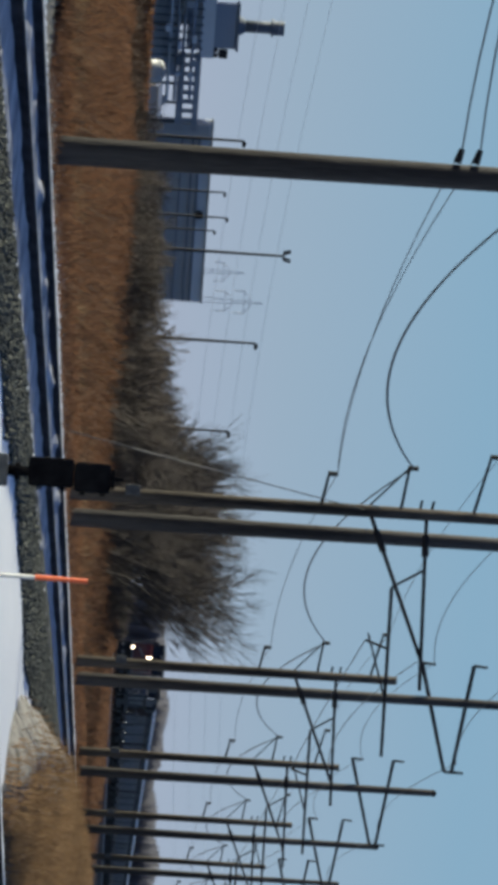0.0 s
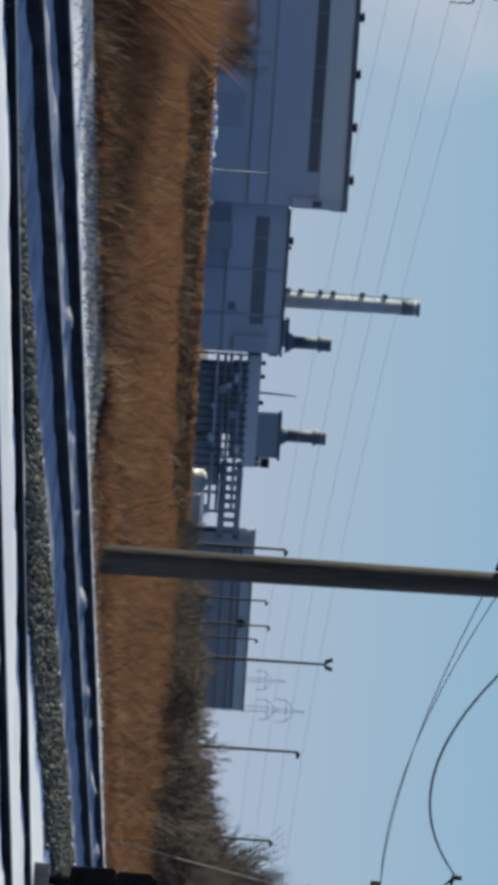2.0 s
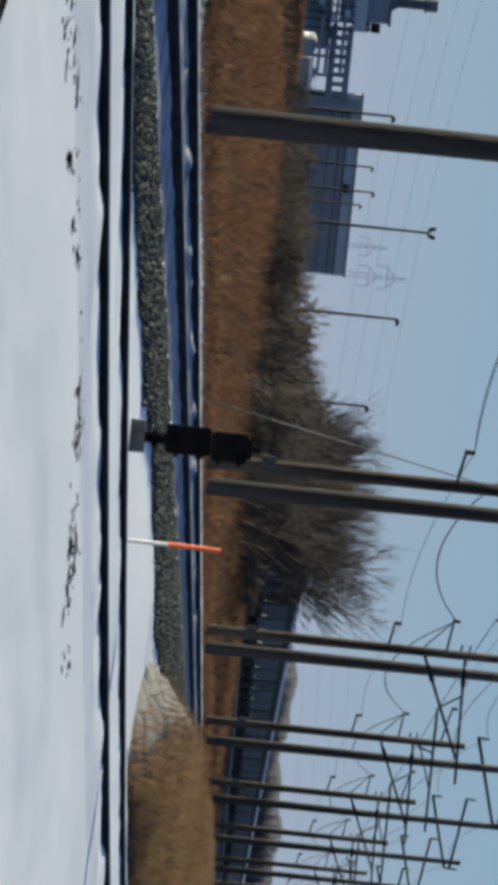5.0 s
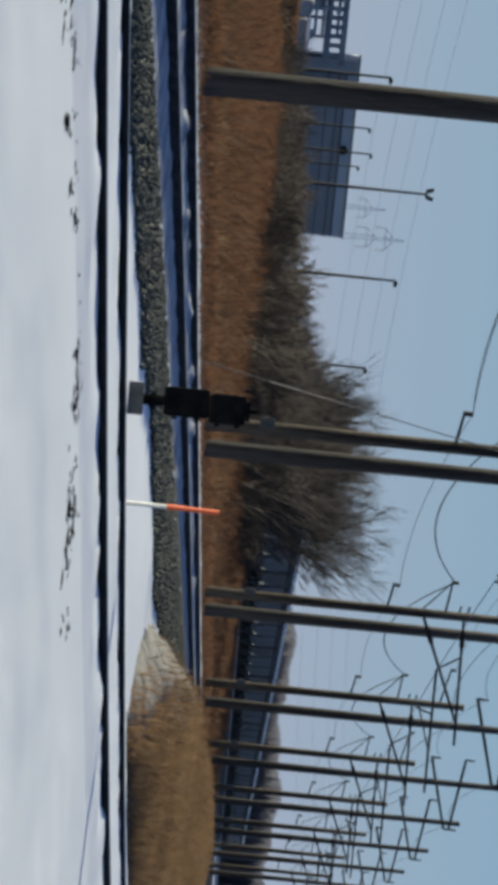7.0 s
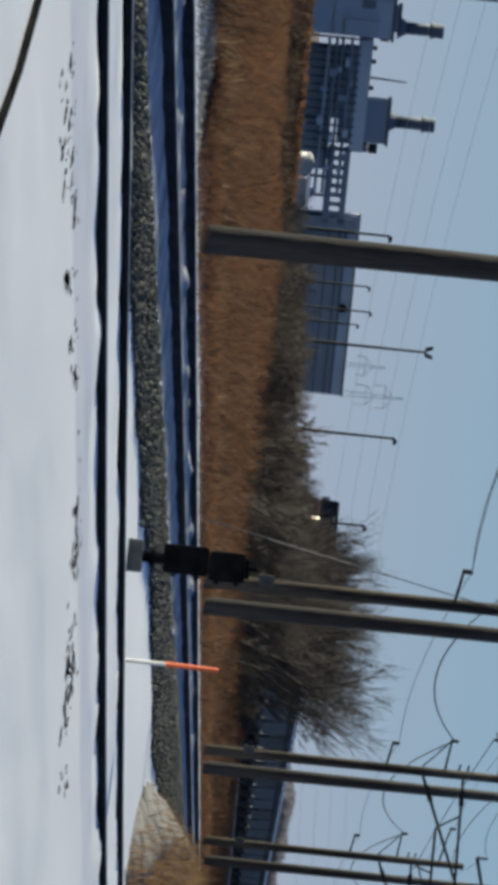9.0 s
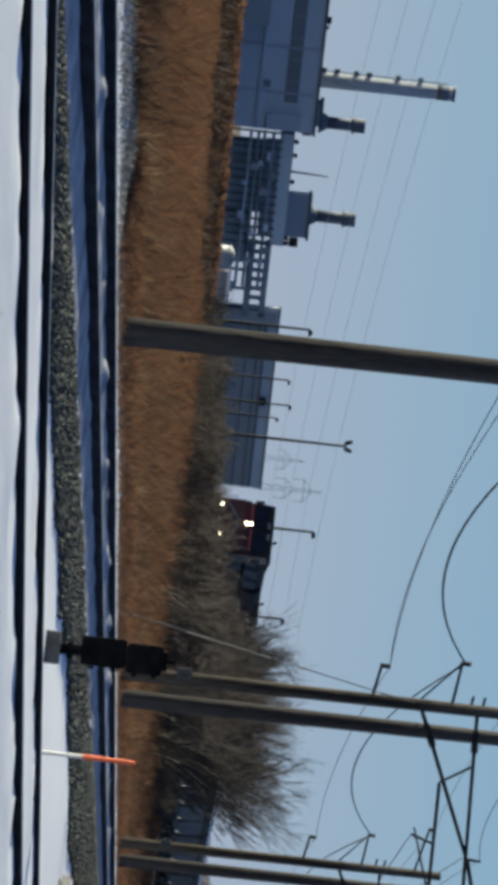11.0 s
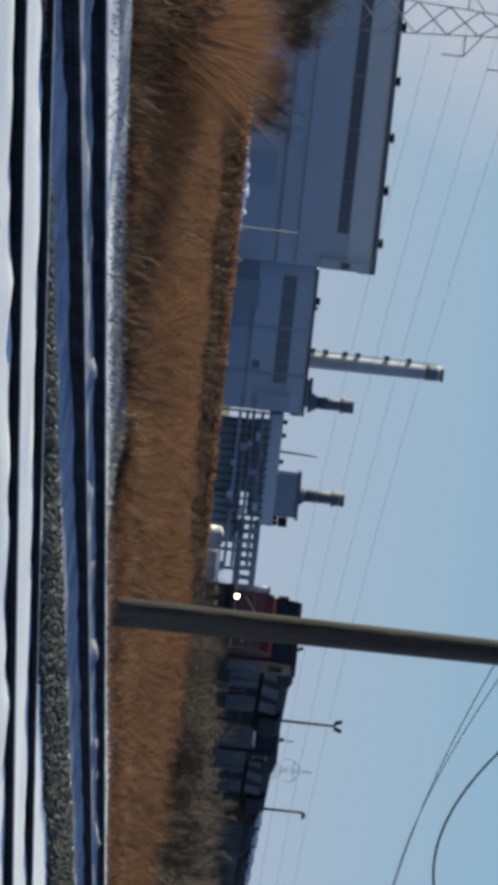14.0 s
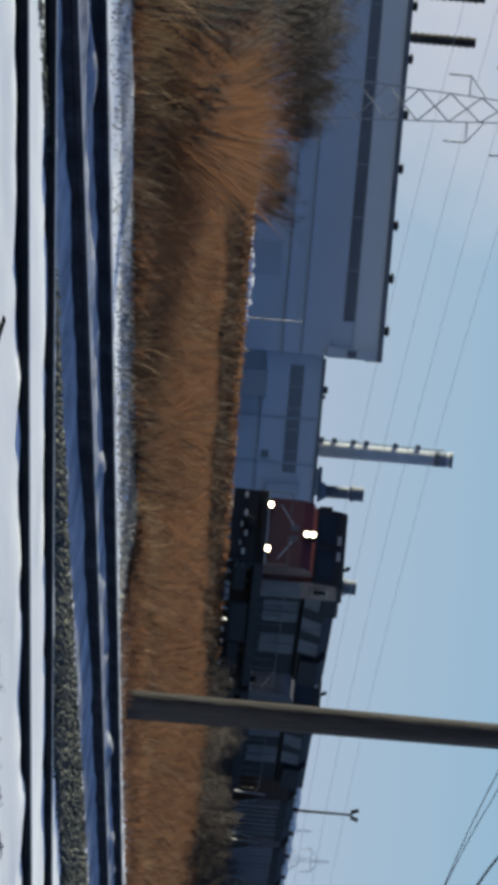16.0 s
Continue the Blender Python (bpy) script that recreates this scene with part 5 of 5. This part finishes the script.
    part("radiator", PR([(-1.45, 3.5), (-1.5, 4.3), (-1.2, 4.55), (1.2, 4.55), (1.5, 4.3), (1.45, 3.5)], "y", 16.5, 21.0), LBLACK, L)
    part("dynamic_brake", B(-1.28, 6.0, 4.0, 1.28, 9.2, 4.72, 0.1), LBLACK, L)
    part("exhaust", B(-0.35, 12.0, 4.66, 0.35, 12.8, 4.85, 0.04), DARKSTEEL, L)
    part("horn", T((0.3, 5.0, 4.79), (0.3, 4.6, 4.95), 0.06, 0.1, 8), DARKSTEEL, L)
    part("fuel_tank", B(-1.35, 7.6, 0.25, 1.35, 14.4, 1.12, 0.15), LBLACK, L)
    for yc in (4.0, 18.0):
        truck(L, yc, 2.4)
        for k in (-1.9, 0, 1.9):
            wheelset(L, yc + k, 0.52)
    return L


def hopper(label, material):
    """A short covered hopper with sloped ends, a ribbed side and snow lying on its roof edge."""
    C = thing("hopper_car", TRAIN_X, 0, TRAIN_Z, 0, label, "rail car", "freight cars")
    bm = bmesh.new()
    rings = []
    for y, low in ((0.9, 2.35), (2.6, 1.0), (9.5, 1.0), (11.2, 2.35)):
        rings.append([bm.verts.new((x, y, max(z, low))) for x, z in ((-1.2, 1.0), (-1.52, 1.6), (-1.52, 4.0), (-1.1, 4.4), (1.1, 4.4), (1.52, 4.0), (1.52, 1.6), (1.2, 1.0))])
    for a, b in zip(rings, rings[1:]):
        for k in range(8):
            bm.faces.new((a[k], a[(k + 1) % 8], b[(k + 1) % 8], b[k]))
    bm.faces.new(rings[0])
    bm.faces.new(rings[-1][::-1])
    part("body", bm, material, C)
    part("roof", PR([(-1.53, 4.0), (-1.1, 4.415), (1.1, 4.415), (1.53, 4.0)], "y", 0.88, 11.22), LBLACK, C, "dark roof")
    for y0 in (0.35, 11.0):
        part("end_sill", B(-1.4, y0, 0.95, 1.4, y0 + 0.75, 1.3, 0.03), LBLACK, C)
    part("coupler", B(-0.15, -0.1, 0.75, 0.15, 12.4, 1.0), LBLACK, C)
    part("running_board", B(-0.4, 0.7, 4.66, 0.4, 11.4, 4.71), DARKSTEEL, C)
    for k in range(3):
        part("roof_hatch", B(-0.6, 1.6 + 3.2 * k, 4.42, 0.6, 3.6 + 3.2 * k, 4.64, 0.03), LBLACK, C)
    for k in range(2):
        part("outlet", PR([(-0.9, 1.0), (0.9, 1.0), (0.35, 0.35), (-0.35, 0.35)], "y", 3.0 + 3.3 * k, 5.6 + 3.3 * k), LBLACK, C)
        part("roof_snow", B(0.72, 1.1 + 6.2 * k, 4.3, 1.42, 2.9 + 6.2 * k, 4.66, 0.12), SNOW, C, "snow left on the roof edge")
    for s in (-1, 1):
        for k in range(7):
            part("rib", B(s * 1.52 - 0.05, 2.6 + 1.13 * k, 1.6, s * 1.52 + 0.05, 2.74 + 1.13 * k, 4.0), CARRIB, C)
        part("side_sill", B(s * 1.45 - 0.1, 2.5, 1.45, s * 1.45 + 0.1, 9.6, 1.62), LGREY, C)
        part("top_chord", B(s * 1.5 - 0.09, 0.9, 3.66, s * 1.5 + 0.09, 11.2, 4.03, 0.02), LBLACK, C, "dark top chord")
        for y0, y1 in ((0.5, 1.2), (11.6, 10.9)):
            part("end_brace", T((s * 1.3, y0, 1.3), (s * 1.3, y1, 3.8), 0.06, 0.06, 5), CARRIB, C)
            part("end_sheet", PR([(y0 + (y1 - y0) * 0.9, 2.4), (y0 + (y1 - y0) * 2.9, 1.05), (y0 + (y1 - y0) * 3.1, 1.2), (y0 + (y1 - y0) * 1.1, 2.55)], "x", s * 1.5 - 0.03, s * 1.5 + 0.03), CARRIB, C, "pale slope sheet edge")
    for yc in (1.9, 10.2):
        truck(C, yc, 1.2)
        for k in (-0.88, 0.88):
            wheelset(C, yc + k, 0.46)
    return C


FRONT0, SPEED = 422.8, 16.1
loco_1 = locomotive("black and red diesel locomotive with bright headlights")
loco_2 = copy_thing(loco_1, pose(TRAIN_X, 0, TRAIN_Z))
loco_2["label"] = "second dark grey diesel locomotive coupled behind"
for o in loco_2.children_recursive:
    if o.name.startswith("lens"):
        o.data = o.data.copy()
        o.data.materials[0] = GLASS
        o["label"] = "unlit lamp lens"
    for word, paint in (("nose", LGREY), ("cab", LBLACK)):
        if o.name.split(".")[0] == word:
            o.data = o.data.copy()
            o.data.materials[0] = paint
            o["label"] = "dark painted " + word
consist = [(loco_1, 0.0), (loco_2, 22.6)]
car_a = hopper("brown covered hopper car in a freight train", CARBROWN)
car_b = hopper("grey covered hopper car in a freight train", CARGREY)
for k in range(46):
    src = car_b if k % 3 else car_a
    ob = src if k < 2 else copy_thing(src, pose(TRAIN_X, 0, TRAIN_Z))
    consist.append((ob, 45.4 + 12.5 * k))


def motions():
    for ob, back in consist:
        walk(ob, [(t, pose(TRAIN_X, FRONT0 - SPEED * t + back, TRAIN_Z)) for t in (0.0, 4.0, 8.0, 12.0, 16.0)])


motions()
